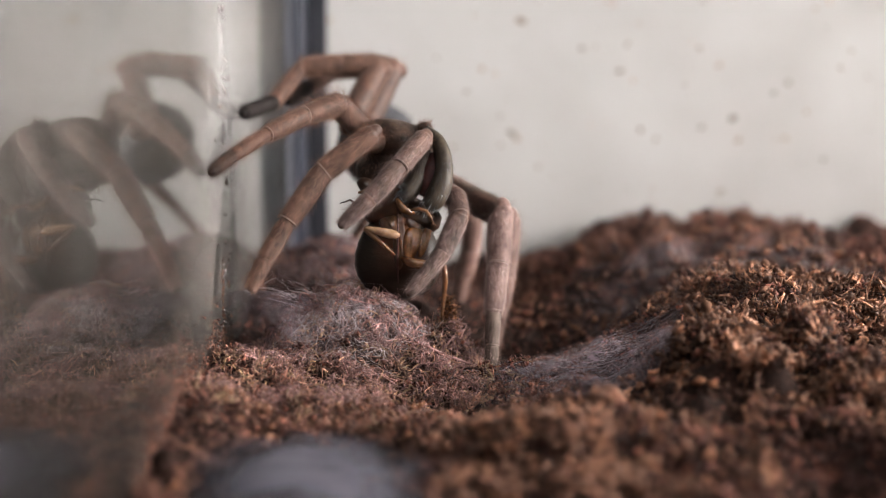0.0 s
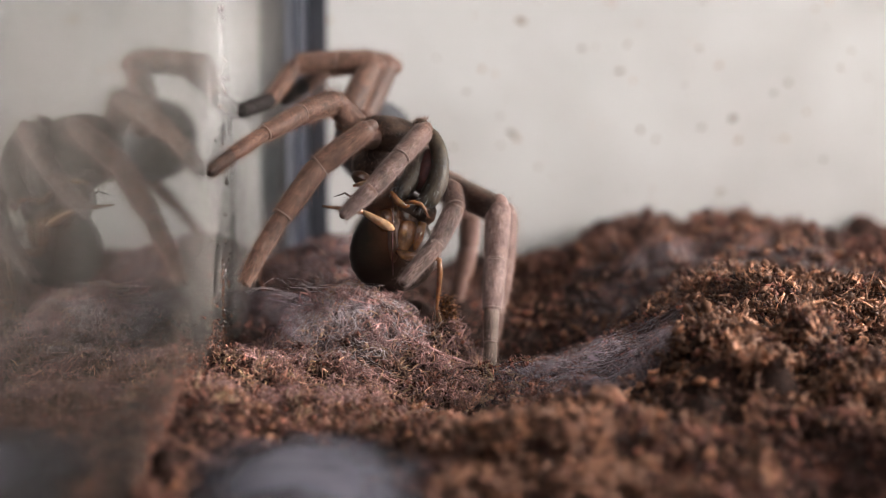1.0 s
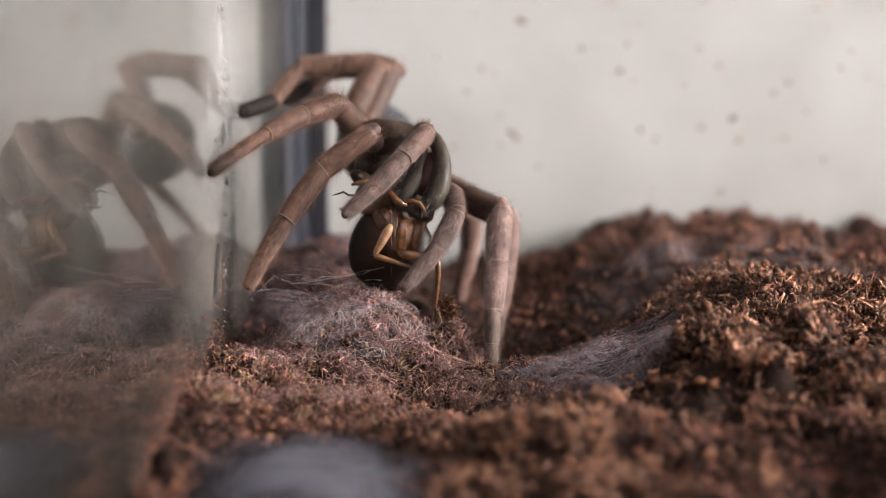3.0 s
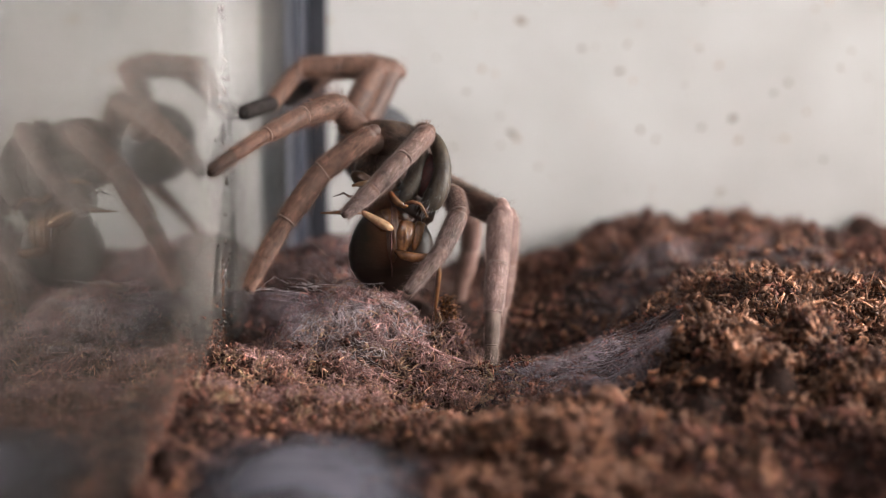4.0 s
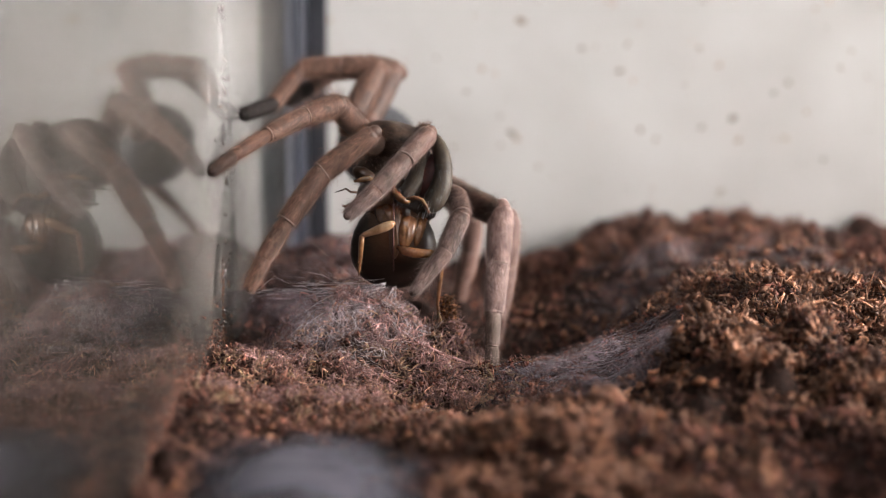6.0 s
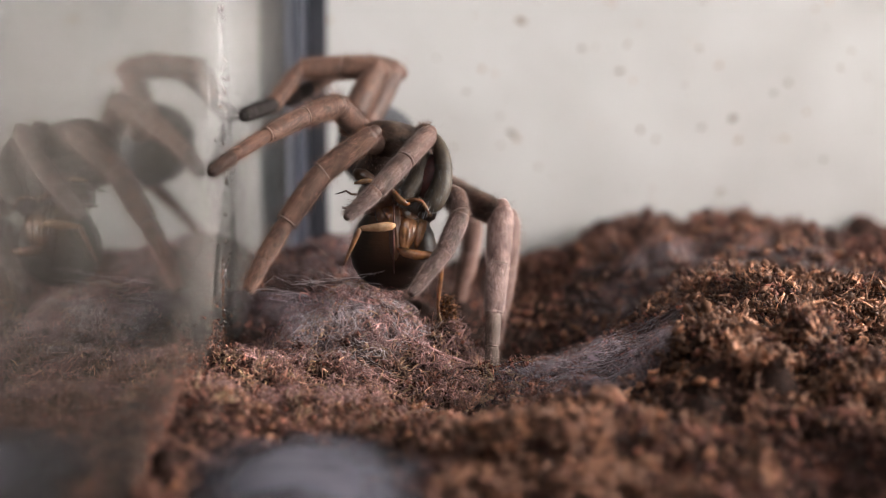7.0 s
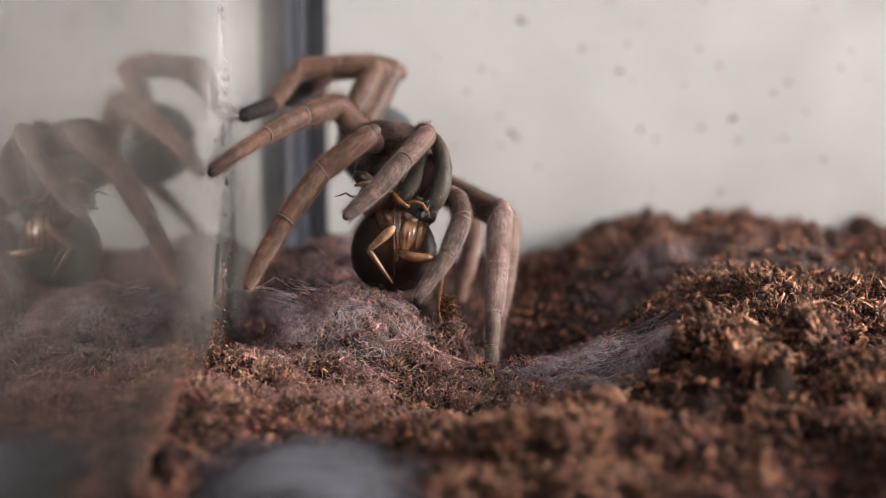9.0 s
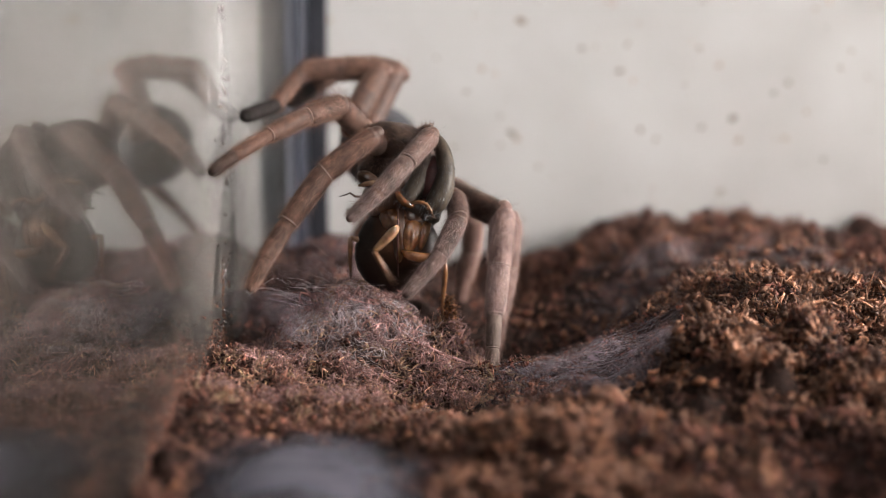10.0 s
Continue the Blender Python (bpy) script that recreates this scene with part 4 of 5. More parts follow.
def webs():
    rs = np.random.RandomState(41)
    silk_threads("silk_threads", rs, 170, -22, 4, 22, 20, 3, 12, 0.9, "pale silk threads spun over the soil mound")
    # threads whose pale colour stands for glints of light on the silk
    glints = silk_threads("silk_threads", rs, 260, -22, 2, 21, 20, 1.5, 6, 1.6, "fine bright silk glints on the mound", 0.023)
    glints.data.materials[0] = SILK_BRIGHT
    silk_threads("silk_threads", rs, 330, 36, -10, 27, 22, 5, 24, 0.9, "pale silk threads stretched across the bank")
    silk_threads("silk_threads", rs, 160, 75, 45, 30, 45, 8, 26, 0.8, "loose silk threads on the far bank", 0.03)
    silk_sheet("silk_sheet", -47, 2, -16, 26, 0.5, "grey-mauve silk veil draped on the mound", lambda x, y: 1 - ((x + 24) / 22) ** 2 - ((y - 5) / 19) ** 2 + 0.25 * waves(x, y, 9, 77))
    silk_sheet("silk_sheet", 4, 70, -66, 24, 0.9, "grey-mauve silk veil on the bank by the burrow", lambda x, y: 1 - ((x - 34) / 30) ** 2 - ((y + 20 - (x - 34) * 0.45) / 32) ** 2 + 0.25 * waves(x, y, 9, 78), material=SILK_BANK)
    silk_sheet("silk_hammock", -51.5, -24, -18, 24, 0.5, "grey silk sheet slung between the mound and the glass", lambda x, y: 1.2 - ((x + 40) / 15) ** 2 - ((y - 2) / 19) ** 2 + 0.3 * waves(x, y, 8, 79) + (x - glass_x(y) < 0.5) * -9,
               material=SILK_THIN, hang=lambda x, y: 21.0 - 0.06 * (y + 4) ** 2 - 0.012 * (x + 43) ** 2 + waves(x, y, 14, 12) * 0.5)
    silk_sheet("silk_sheet", -47, 0, 44, 98, 0.7, "mauve silk veil over the far mound behind the spider", lambda x, y: 1 - ((x + 28) / 22) ** 2 - ((y - 68) / 28) ** 2 + 0.25 * waves(x, y, 9, 80) + (x - glass_x(y) < 0.5) * -9, material=SILK_FAR)
    silk_sheet("silk_sheet", 30, 112, -2, 104, 0.8, "thin mauve silk haze over the far bank", lambda x, y: 1 - ((x - 70) / 44) ** 2 - ((y - 50) / 56) ** 2 + 0.25 * waves(x, y, 14, 81), step_mm=1.5, material=SILK_HAZE)
    # single threads strung from the upright leg and the glass to the mound
    n = 6
    a = np.stack([rs.uniform(-47, -30, n), rs.uniform(2, 16, n), rs.uniform(19, 30, n)], -1)
    b = np.stack([rs.uniform(-34, -14, n), rs.uniform(0, 14, n), rs.uniform(17, 22, n)], -1)
    q = np.linspace(0, 1, 10)[None, :, None]
    path = a[:, None] * (1 - q) + b[:, None] * q + np.array((0, 0, -1.0)) * np.sin(q * math.pi) * rs.uniform(0.5, 3.0, (n, 1, 1)) + rs.normal(0, 0.22, (n, 10, 3))
    v, f = strips(path, 0.011)
    cloud("silk_threads", v, f, SILK_BRIGHT, "thin single silk threads strung above the mound", "silk")
    # wrinkled wisps of silk along the mound's ridge
    n, k = 240, 11
    x, y, a = rs.normal(-24, 9, n), rs.normal(0, 6, n), rs.uniform(0, 6.28, n)
    path = np.zeros((n, k, 3))
    lift = rs.uniform(0.4, 1.5, n)
    for i in range(k):
        path[:, i] = np.stack([x, y, soil_height(x, y) + lift + rs.normal(0, 0.16, n)], -1)
        a = a + rs.normal(0, 0.75, n)
        x, y = np.maximum(x + 0.55 * np.cos(a), glass_x(y) + 0.5), y + 0.55 * np.sin(a)
    v, f = strips(path, rs.uniform(0.018, 0.056, (n, 1)) * np.array([0.4, 0.7, 1, 0.9, 1.1, 0.8, 1, 1.1, 0.8, 0.6, 0.3])[None, :])
    cloud("silk_wisps", v, f, SILK_BRIGHT, "wrinkled whitish silk wisps on the ridge of the mound", "silk")
    # longer strands that run along the ridge
    n, k = 80, 16
    x, y, a = rs.uniform(-44, -14, n), rs.normal(1, 5, n), rs.normal(0.1, 0.35, n)
    path = np.zeros((n, k, 3))
    lift = rs.uniform(0.7, 1.7, n)
    for i in range(k):
        path[:, i] = np.stack([x, y, soil_height(x, y) * 0.5 + soil_height(x + 1.5, y) * 0.5 + lift + rs.normal(0, 0.12, n)], -1)
        a = a * 0.8 + rs.normal(0, 0.4, n)
        x, y = np.maximum(x + 0.65 * np.cos(a), glass_x(y) + 0.5), y + 0.65 * np.sin(a)
    v, f = strips(path, rs.uniform(0.016, 0.040, (n, 1)) * np.ones((1, k)))
    cloud("silk_wisps", v, f, SILK_BRIGHT, "white silk strands along the ridge of the mound", "silk")
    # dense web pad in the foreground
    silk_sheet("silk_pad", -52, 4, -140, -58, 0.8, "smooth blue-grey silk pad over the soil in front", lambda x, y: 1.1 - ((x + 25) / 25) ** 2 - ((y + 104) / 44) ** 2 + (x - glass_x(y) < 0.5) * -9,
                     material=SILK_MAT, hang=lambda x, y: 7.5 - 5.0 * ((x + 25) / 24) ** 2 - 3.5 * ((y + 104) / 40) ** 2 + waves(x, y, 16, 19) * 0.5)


# ---------------------------------------------------------------- tarantula
# joints of each leg from the hip to the claw, and the radii of its five pieces, in millimetres
LEGS = {
    "L1": ([(-15.3, 28.0, 49.9), (-17.4, 5.0, 55.9), (-28.0, 2.0, 48.0), (-36.0, -3.0, 37.2), (-40.8, -7.0, 29.4), (-43.9, -9.0, 23.1)], (2.6, 2.75, 2.45, 2.0, 1.25)),
    "L2": ([(-17.8, 34.0, 51.5), (-25.3, 17.0, 61.7), (-32.6, 9.0, 59.9), (-40.4, 0.0, 56.5), (-47.1, -9.0, 52.8), (-51.4, -14.0, 49.8)], (3.0, 2.4, 1.95, 1.5, 1.25)),
    "L3": ([(-24.3, 46.0, 53.3), (-17.3, 60.0, 66.2), (-26.5, 60.0, 67.3), (-36.5, 58.0, 66.9), (-42.4, 44.0, 59.4), (-49.0, 34.0, 58.0)], (3.1, 2.7, 2.4, 2.0, 1.75)),
    "L4": ([(-21.0, 62.0, 50.6), (-13.9, 74.0, 64.9), (-21.2, 72.0, 66.6), (-28.7, 68.0, 65.0), (-34.7, 64.0, 61.4), (-39.9, 60.0, 58.1)], (3.4, 3.0, 2.5, 2.1, 1.8)),
    "R1": ([(-3.0, 30.0, 41.6), (13.5, 14.0, 36.1), (12.7, 9.0, 24.9), (11.7, 4.0, 14.3), (11.3, 1.0, 7.0), (11.0, 0.0, 1.1)], (3.3, 2.75, 2.25, 1.68, 1.58)),
    "R2": ([(-2.7, 38.0, 41.9), (16.3, 38.0, 30.6), (16.0, 36.0, 19.5), (14.3, 34.0, 9.2), (13.0, 32.0, 1.8), (12.0, 30.0, -4.6)], (3.0, 2.3, 2.0, 1.6, 1.3)),
    "R3": ([(-4.1, 48.0, 40.5), (7.4, 60.0, 28.5), (7.1, 62.0, 19.2), (5.3, 62.0, 11.7), (4.0, 62.0, 6.3), (3.3, 62.0, 1.5)], (3.0, 2.6, 2.3, 1.9, 1.6)),
    "R4": ([(-4.4, 58.0, 37.3), (-11.0, 84.0, 37.0), (-14.5, 92.0, 31.2), (-19.4, 98.0, 24.0), (-23.4, 102.0, 17.8), (-26.4, 106.0, 11.5)], (2.4, 1.9, 1.6, 1.4, 1.2)),
}

PALP_LEFT = [(-5.7, 24.0, 50.4), (-4.2, 8.0, 55.6), (-9.2, 1.0, 50.8), (-15.6, -4.0, 44.5), (-22.0, -6.0, 38.9)]
PALP_RIGHT = [(-2.6, 24.0, 41.1), (2.5, 10.0, 41.1), (3.0, 5.0, 37.8), (-1.3, 1.0, 30.0), (-9.1, -3.0, 21.7)]
SPIDER_BASE = np.array((-11.6, 26.0, 14.4))


def joint_part(name, origin, a, b, ra, rb, rs, parent, hair, mats, label="", **kw):
    s = Shape()
    limb(s, np.asarray(a) - origin, np.asarray(b) - origin, ra, rb, rs, hair, **kw)
    return part(name, s, mats, parent, label)


def spider_leg(spider, key, rs):
    """A leg whose origin is its hip; its joints ride on it."""
    joints, radii = LEGS[key]
    joints = np.array(joints)
    hip = joints[0]
    far = key in ("L4", "R4", "R3", "R2")
    # the right legs take the paler copies that carry light in their colour
    fur = HAIR_LIT if key == "R1" else HAIR
    skin = LEG_LIT if key in ("R1", "R2", "R3") else LEG_SKIN
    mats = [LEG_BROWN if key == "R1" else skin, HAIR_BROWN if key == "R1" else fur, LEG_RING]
    amount = 1400 if far else 5200
    leg = joint_part("leg", hip, joints[0], joints[1], radii[0] * 0.95, radii[0], rs, spider, amount, mats, "hairy brown leg", long=(0.6, 1.7), lift=0.28)
    leg.location = Vector((hip - SPIDER_BASE) * MM)
    names = ("patella", "tibia", "metatarsus", "tarsus")
    # long pale bristles at the knee
    s = Shape()
    n = 260 if key == "L2" else 90
    d0 = (joints[1] - joints[0]) / np.linalg.norm(joints[1] - joints[0])
    q = rs.normal(0, 1, (n, 3))
    q -= np.outer(q @ d0, d0) * 0.6
    q /= np.linalg.norm(q, axis=1)[:, None]
    hairs(s, joints[1] - hip + q * radii[0] * 0.95 + rs.normal(0, 0.8, (n, 1)) * d0, q, np.tile(d0, (n, 1)), rs, 1.6, 3.6, 0.9, 0.022, 0)
    tagged(part("knee_bristles", s, HAIR, leg, "long pale bristles"), kind="stuff")
    for i, n in enumerate(names):
        a, b = joints[i + 1], joints[i + 2]
        d = (b - a) / np.linalg.norm(b - a)
        bare = key == "R1" and n in ("metatarsus", "tarsus")
        dark = n == "tarsus" and key in ("L3", "L4")
        brown = n == "tarsus" and key == "L2"
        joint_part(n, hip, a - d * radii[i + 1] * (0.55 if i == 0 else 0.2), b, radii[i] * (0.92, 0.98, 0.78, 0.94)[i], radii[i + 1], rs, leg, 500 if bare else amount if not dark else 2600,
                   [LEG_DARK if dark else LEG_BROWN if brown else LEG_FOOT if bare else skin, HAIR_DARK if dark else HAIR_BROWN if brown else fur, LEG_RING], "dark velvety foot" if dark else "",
                   long=(0.6, 1.7) if i else (0.7, 2.0), lift=0.26 if i else 0.36, ring_slot=2 if n in ("patella", "tibia") or (bare and n == "metatarsus") else None, tip=0.45 if bare else 0.9 if n == "tarsus" else 0.3)
    return leg


def palp(spider, joints, rs):
    joints = np.array(joints)
    root = joints[0]
    radii = (2.6, 2.4, 2.4, 2.15, 1.35)
    ob = joint_part("pedipalp", root, joints[0], joints[1], 2.4, 2.6, rs, spider, 500, [LEG_SKIN, HAIR, LEG_RING], "hairy brown pedipalp")
    ob.location = Vector((root - SPIDER_BASE) * MM)
    for i, n in enumerate(("patella", "tibia", "tarsus")):
        a, b = joints[i + 1], joints[i + 2]
        d = (b - a) / np.linalg.norm(b - a)
        joint_part(n, root, a - d * (1.2 if i == 0 else 0.4), b, radii[i + 1], radii[i + 2], rs, ob, 4800, [LEG_SKIN, HAIR_MAUVE, LEG_RING],
                   long=(0.6, 1.5), lift=0.22, ring_slot=2 if n == "patella" else None, tip=0.9 if n == "tarsus" else 0.3)
    return ob


def skin_hairs(shape, centre, axes, n, rs, slot, low, high, along, lift=0.6, turn=(0, 0, 0)):
    p = rs.normal(0, 1, (n, 3))
    p /= np.linalg.norm(p, axis=1)[:, None]
    nrm = p / np.asarray(axes)
    nrm /= np.linalg.norm(nrm, axis=1)[:, None]
    m = np.array(Euler([radians(q) for q in turn]).to_matrix())
    p, nrm = p * np.asarray(axes) @ m.T, nrm @ m.T
    hairs(shape, np.asarray(centre) + p, nrm, np.tile(np.asarray(along, float), (n, 1)), rs, low, high, lift, 0.05, slot)


def tarantula():
    rs = np.random.RandomState(71)
    spider = tagged(new("tarantula"), "brown hairy tarantula rearing over its prey", "spider")
    spider.location = Vector(SPIDER_BASE * MM)
    B = SPIDER_BASE
    # carapace
    s = Shape()
    c = np.array((-12.2, 25.0, 49.7)) - B
    blob(s, c, (10.4, 11.0, 7.0), 32, 18, rough=0.05, seed=3, turn=(-24, 14, 0))
    skin_hairs(s, c, (10.5, 11.1, 7.1), 2600, rs, 1, 0.5, 1.2, (0.5, -0.5, -0.5), 0.12, (-24, 14, 0))
    part("carapace", s, [CARAPACE, HAIR_BROWN], spider, "dark brown carapace with short hairs")
    s = Shape()
    c = np.array((-12.7, 21.0, 45.6)) - B
    blob(s, c, (8.6, 8.0, 6.2), 24, 14, rough=0.06, seed=8)
    skin_hairs(s, c, (8.0, 8.0, 6.5), 900, rs, 1, 1.0, 2.4, (0.1, -0.5, -0.6))
    part("mouth_region", s, [CARAPACE, HAIR], spider, "dark hairy underside of the head")
    # eye mound
    s = Shape()
    c = np.array((-4.8, 20.0, 55.8)) - B
    blob(s, c, (1.9, 2.0, 1.5), 16, 10, rough=0.05, seed=5)
    skin_hairs(s, c, (1.9, 2.0, 1.5), 150, rs, 1, 0.6, 1.5, (0.2, -0.2, 0.7))
    mound = part("eye_mound", s, [CARAPACE, HAIR], spider)
    for dx, dy, dz in ((-1.0, -1.3, 0.5), (0.6, -1.5, 0.6), (-0.2, -1.6, -0.1), (1.3, -0.8, 0.3)):
        s = Shape()
        blob(s, c + (dx, dy, dz), (0.38, 0.38, 0.38), 10, 6)
        part("eye", s, EYE_GLOSS, mound)
    # abdomen
    s = Shape()
    c = np.array((-17.7, 79.0, 44.4)) - B
    blob(s, c, (10.6, 18.5, 10.8), 32, 18, rough=0.03, seed=2)
    skin_hairs(s, c, (10.6, 18.5, 10.8), 1200, rs, 1, 0.8, 2.2, (0, 0.6, 0.1))
    part("abdomen", s, [ABDOMEN, HAIR_DARK], spider, "dark grey velvety abdomen")
    # coxae where the legs meet the body
    for key in LEGS:
        s = Shape()
        h = np.array(LEGS[key][0][0]) - B
        limb(s, h * 0.82 + (np.array((-11.7, 38.0, 45.4)) - B) * 0.18, h + (np.array(LEGS[key][0][1]) - B - h) * 0.12, 2.6, 3.0, rs, 240, long=(0.8, 2.2))
        part("coxa", s, [LEG_SKIN, HAIR], spider)
    # chelicerae
    for path, r in (([(-4.3, 18.0, 55.2), (-1.8, 12.0, 54.0), (-0.4, 9.0, 51.2), (0.0, 7.0, 47.5), (-0.8, 6.0, 43.7), (-2.6, 5.0, 40.4), (-4.5, 5.0, 39.4)], (1.3, 1.8, 1.95, 2.1, 2.6, 2.6, 1.6)),
                    ([(-6.2, 19.0, 54.0), (-5.6, 14.0, 52.2), (-5.3, 11.0, 49.6), (-5.8, 9.0, 46.6), (-7.3, 7.0, 43.6), (-9.4, 6.0, 41.6), (-10.2, 6.0, 41.8)], (1.4, 2.2, 2.4, 2.4, 2.4, 2.2, 1.4))):
        path = np.array(path) - B
        fine = np.array([path[0]] + [path[i] + (path[i + 1] - path[i]) * q for i in range(6) for q in (0.34, 0.67, 1.0)])
        rr = np.interp(np.linspace(0, 6, len(fine)), range(7), r)
        for _ in range(2):
            fine[1:-1] = (fine[:-2] + fine[1:-1] * 2 + fine[2:]) / 4
        s = Shape()
        tube(s, fine, rr, 16)
        n = 420
        i = rs.randint(8, len(fine) - 1, n)
        d = fine[np.minimum(i + 1, len(fine) - 1)] - fine[i]
        d /= np.linalg.norm(d, axis=1)[:, None]
        q = rs.normal(0, 1, (n, 3))
        q -= d * np.sum(q * d, axis=1)[:, None]
        q /= np.linalg.norm(q, axis=1)[:, None]
        hairs(s, fine[i] + q * rr[i][:, None], q, d, rs, 0.6, 1.8, 0.25, 0.03, 1)
        # pale bristles round the lower end
        n = 150
        i = rs.randint(len(fine) - 6, len(fine), n)
        q = rs.normal(0, 1, (n, 3))
        q /= np.linalg.norm(q, axis=1)[:, None]
        hairs(s, fine[i] + q * rr[i][:, None] * 0.9, q, np.tile((-0.3, -0.2, -0.9), (n, 1)), rs, 0.8, 2.0, 0.25, 0.035, 2)
        part("chelicera", s, [CHELICERA, HAIR_GREY, HAIR_PALE], spider, "grey-brown glossy chelicera with pale bristles")
    s = Shape()
    tube(s, np.array([(-2.6, 11.0, 50.7), (-2.9, 9.0, 47.3), (-3.9, 8.0, 44.1), (-5.3, 7.0, 41.6)]) - B, [1.0, 2.4, 2.6, 1.2], 14)
    part("mouth_fringe", s, RED_FRINGE, spider, "dark red fringe between the jaws")
    legs = {key: spider_leg(spider, key, rs) for key in LEGS}
    palps = [palp(spider, PALP_LEFT, rs), palp(spider, PALP_RIGHT, rs)]
    return spider, legs, palps


# ---------------------------------------------------------------- prey
ROACH_BASE = np.array((-12.2, 9.0, 28.5))
HIP = np.array((-12.2, -0.2, 34.4))
KNEE_LEN, SHIN_LEN = 7.6, 9.4
LOW_HIP, LOW_KNEE = np.array((-14.2, 8.6, 28.4)), 9.4


def roach_limb(shape, pts, radii, rs, spines=0, slot=0, spine_slot=1):
    pts = np.array(pts, float)
    tube(shape, pts, radii, 10, slot)
    for _ in range(spines):
        i = rs.randint(0, len(pts) - 1)
        t = rs.uniform(0, 1)
        p = pts[i] * (1 - t) + pts[i + 1] * t
        d, u, w = frame_of(pts[i + 1] - pts[i])
        a = rs.uniform(0, 6.28)
        n = math.cos(a) * u + math.sin(a) * w
        tube(shape, [p, p + n * 0.5 + d * 0.3, p + n * 0.9 + d * 0.8], [0.10, 0.07, 0.015], 5, spine_slot)


def belly_front(x, z):
    """Depth of the belly's front at a height, in the prey's own space."""
    u = (z + 0.2) / 10.9 + 0.16 * (1 - ((z + 0.2) / 10.9) ** 2)
    r2 = 102.0 * max(0.03, 1 - u * u)
    return 0.5 - 0.6 * math.sqrt(max(1.0, r2 - x * x))


def cockroach():
    rs = np.random.RandomState(15)
    B = ROACH_BASE
    roach = tagged(new("cockroach"), "glossy amber-brown cockroach held belly outward in the jaws", "cockroach")
    roach.location = Vector(B * MM)
    # overlapping belly plates, from the thorax down to the tail
    for i in range(8):
        t0 = i / 8
        z1 = 10.2 - 20.6 * t0
        z0 = z1 - 3.1
        s = Shape()
        pts, rad = [], []
        for q in range(6):
            z = z1 + (z0 - z1) * q / 5
            u = (z + 0.2) / 10.9 + 0.16 * (1 - ((z + 0.2) / 10.9) ** 2)
            r = 10.1 * math.sqrt(max(0.03, 1 - u * u)) * (0.990 + 0.022 * q / 5)
            pts.append((0.0, 0.5, z))
            rad.append(r)
        tube(s, pts, [q * 0.6 for q in rad], 40, 0, flat=1.667, caps=i in (0, 7))
        part("belly_plate", s, BELLY, roach)
    # thorax, head
    s = Shape()
    c = np.array((-14.8, 10.0, 40.2)) - B
    blob(s, c, (6.4, 4.6, 4.6), 28, 16, rough=0.05, seed=4, turn=(0, -25, 0))
    part("thorax", s, AMBER, roach, "amber thorax")
    s = Shape()
    blob(s, np.array((-8.2, 11.0, 36.8)) - B, (6.2, 4.4, 4.4), 28, 16, rough=0.08, seed=14, turn=(0, 18, 0))
    part("thorax_side", s, ROACH_DARK, roach, "dark brown flank of the thorax")
    s = Shape()
    c = np.array((-18.9, 7.0, 44.6)) - B
    blob(s, c, (3.0, 2.2, 1.7), 24, 14, rough=0.10, seed=6, turn=(0, 30, 0))
    shield = part("pronotum", s, ROACH_DARK, roach, "dark glossy neck shield")
    s = Shape()
    tube(s, np.array([(-21.1, 4.0, 43.6), (-19.4, 3.2, 44.1), (-17.7, 3.2, 44.4), (-16.2, 4.0, 44.0)]) - B, [0.3, 0.62, 0.66, 0.3], 8)
    part("pale_band", s, AMBER_PALE, shield, "pale yellow band")
    s = Shape()
    tube(s, np.array([(-20.7, 5.0, 40.9), (-21.9, 4.0, 41.1), (-23.1, 4.0, 41.9), (-24.0, 4.0, 41.5), (-25.6, 5.0, 40.9)]) - B, [0.34, 0.3, 0.24, 0.2, 0.08], 7)
    part("feeler", s, ROACH_DARK, roach, "broken dark feeler")
    s = Shape()
    roach_limb(s, np.array([(-20.1, 3.0, 38.6), (-21.9, 2.0, 38.5), (-23.2, 2.0, 38.0), (-23.9, 2.0, 38.2)]) - B, [0.5, 0.4, 0.28, 0.1], rs, 6)
    part("front_leg", s, [AMBER, ROACH_DARK], roach)
    # sternum and coxae: domed plates that follow the belly's curve; middle, half axes, turn, bulge, taper
    for name, c, half, turn, bulge, taper, material in (
            ("sternum", (-11.8, 33.0), (1.5, 8.0), 0, 0.6, 0.1, AMBER),
            ("coxa", (-14.4, 36.6), (2.4, 4.2), 24, 1.5, 0.3, AMBER_MID),
            ("coxa", (-9.0, 31.4), (2.2, 4.4), -13, 1.1, -0.35, AMBER_FAN),
            ("coxa", (-5.9, 31.9), (1.2, 4.0), -17, 0.8, -0.2, AMBER_FAN),
            ("coxa", (-7.4, 36.8), (3.0, 2.4), 8, 0.7, 0.0, AMBER)):
        c = np.array((c[0] - B[0], c[1] - B[2]))
        ca, sa = math.cos(radians(turn)), math.sin(radians(turn))
        rings, verts, faces = 8, [], []
        for i in range(rings + 1):
            rho = i / rings
            for j in range(28):
                g = j * 2 * math.pi / 28
                p, q = half[0] * rho * math.cos(g) * (1 - taper * math.sin(g)), half[1] * rho * math.sin(g)
                x, z = c[0] + ca * p - sa * q, c[1] + sa * p + ca * q
                ridge = 0.12 * math.sin(p * 5.5 + q * 0.8) * (1 - rho)
                verts.append((x, belly_front(x, z) - bulge * (1 - rho ** 2) ** 0.55 - ridge + (0.25 if i == rings else 0.0), z))
        for i in range(rings):
            faces += [(i * 28 + j, i * 28 + (j + 1) % 28, (i + 1) * 28 + (j + 1) % 28, (i + 1) * 28 + j) for j in range(28)]
        s = Shape()
        s.add(verts, faces)
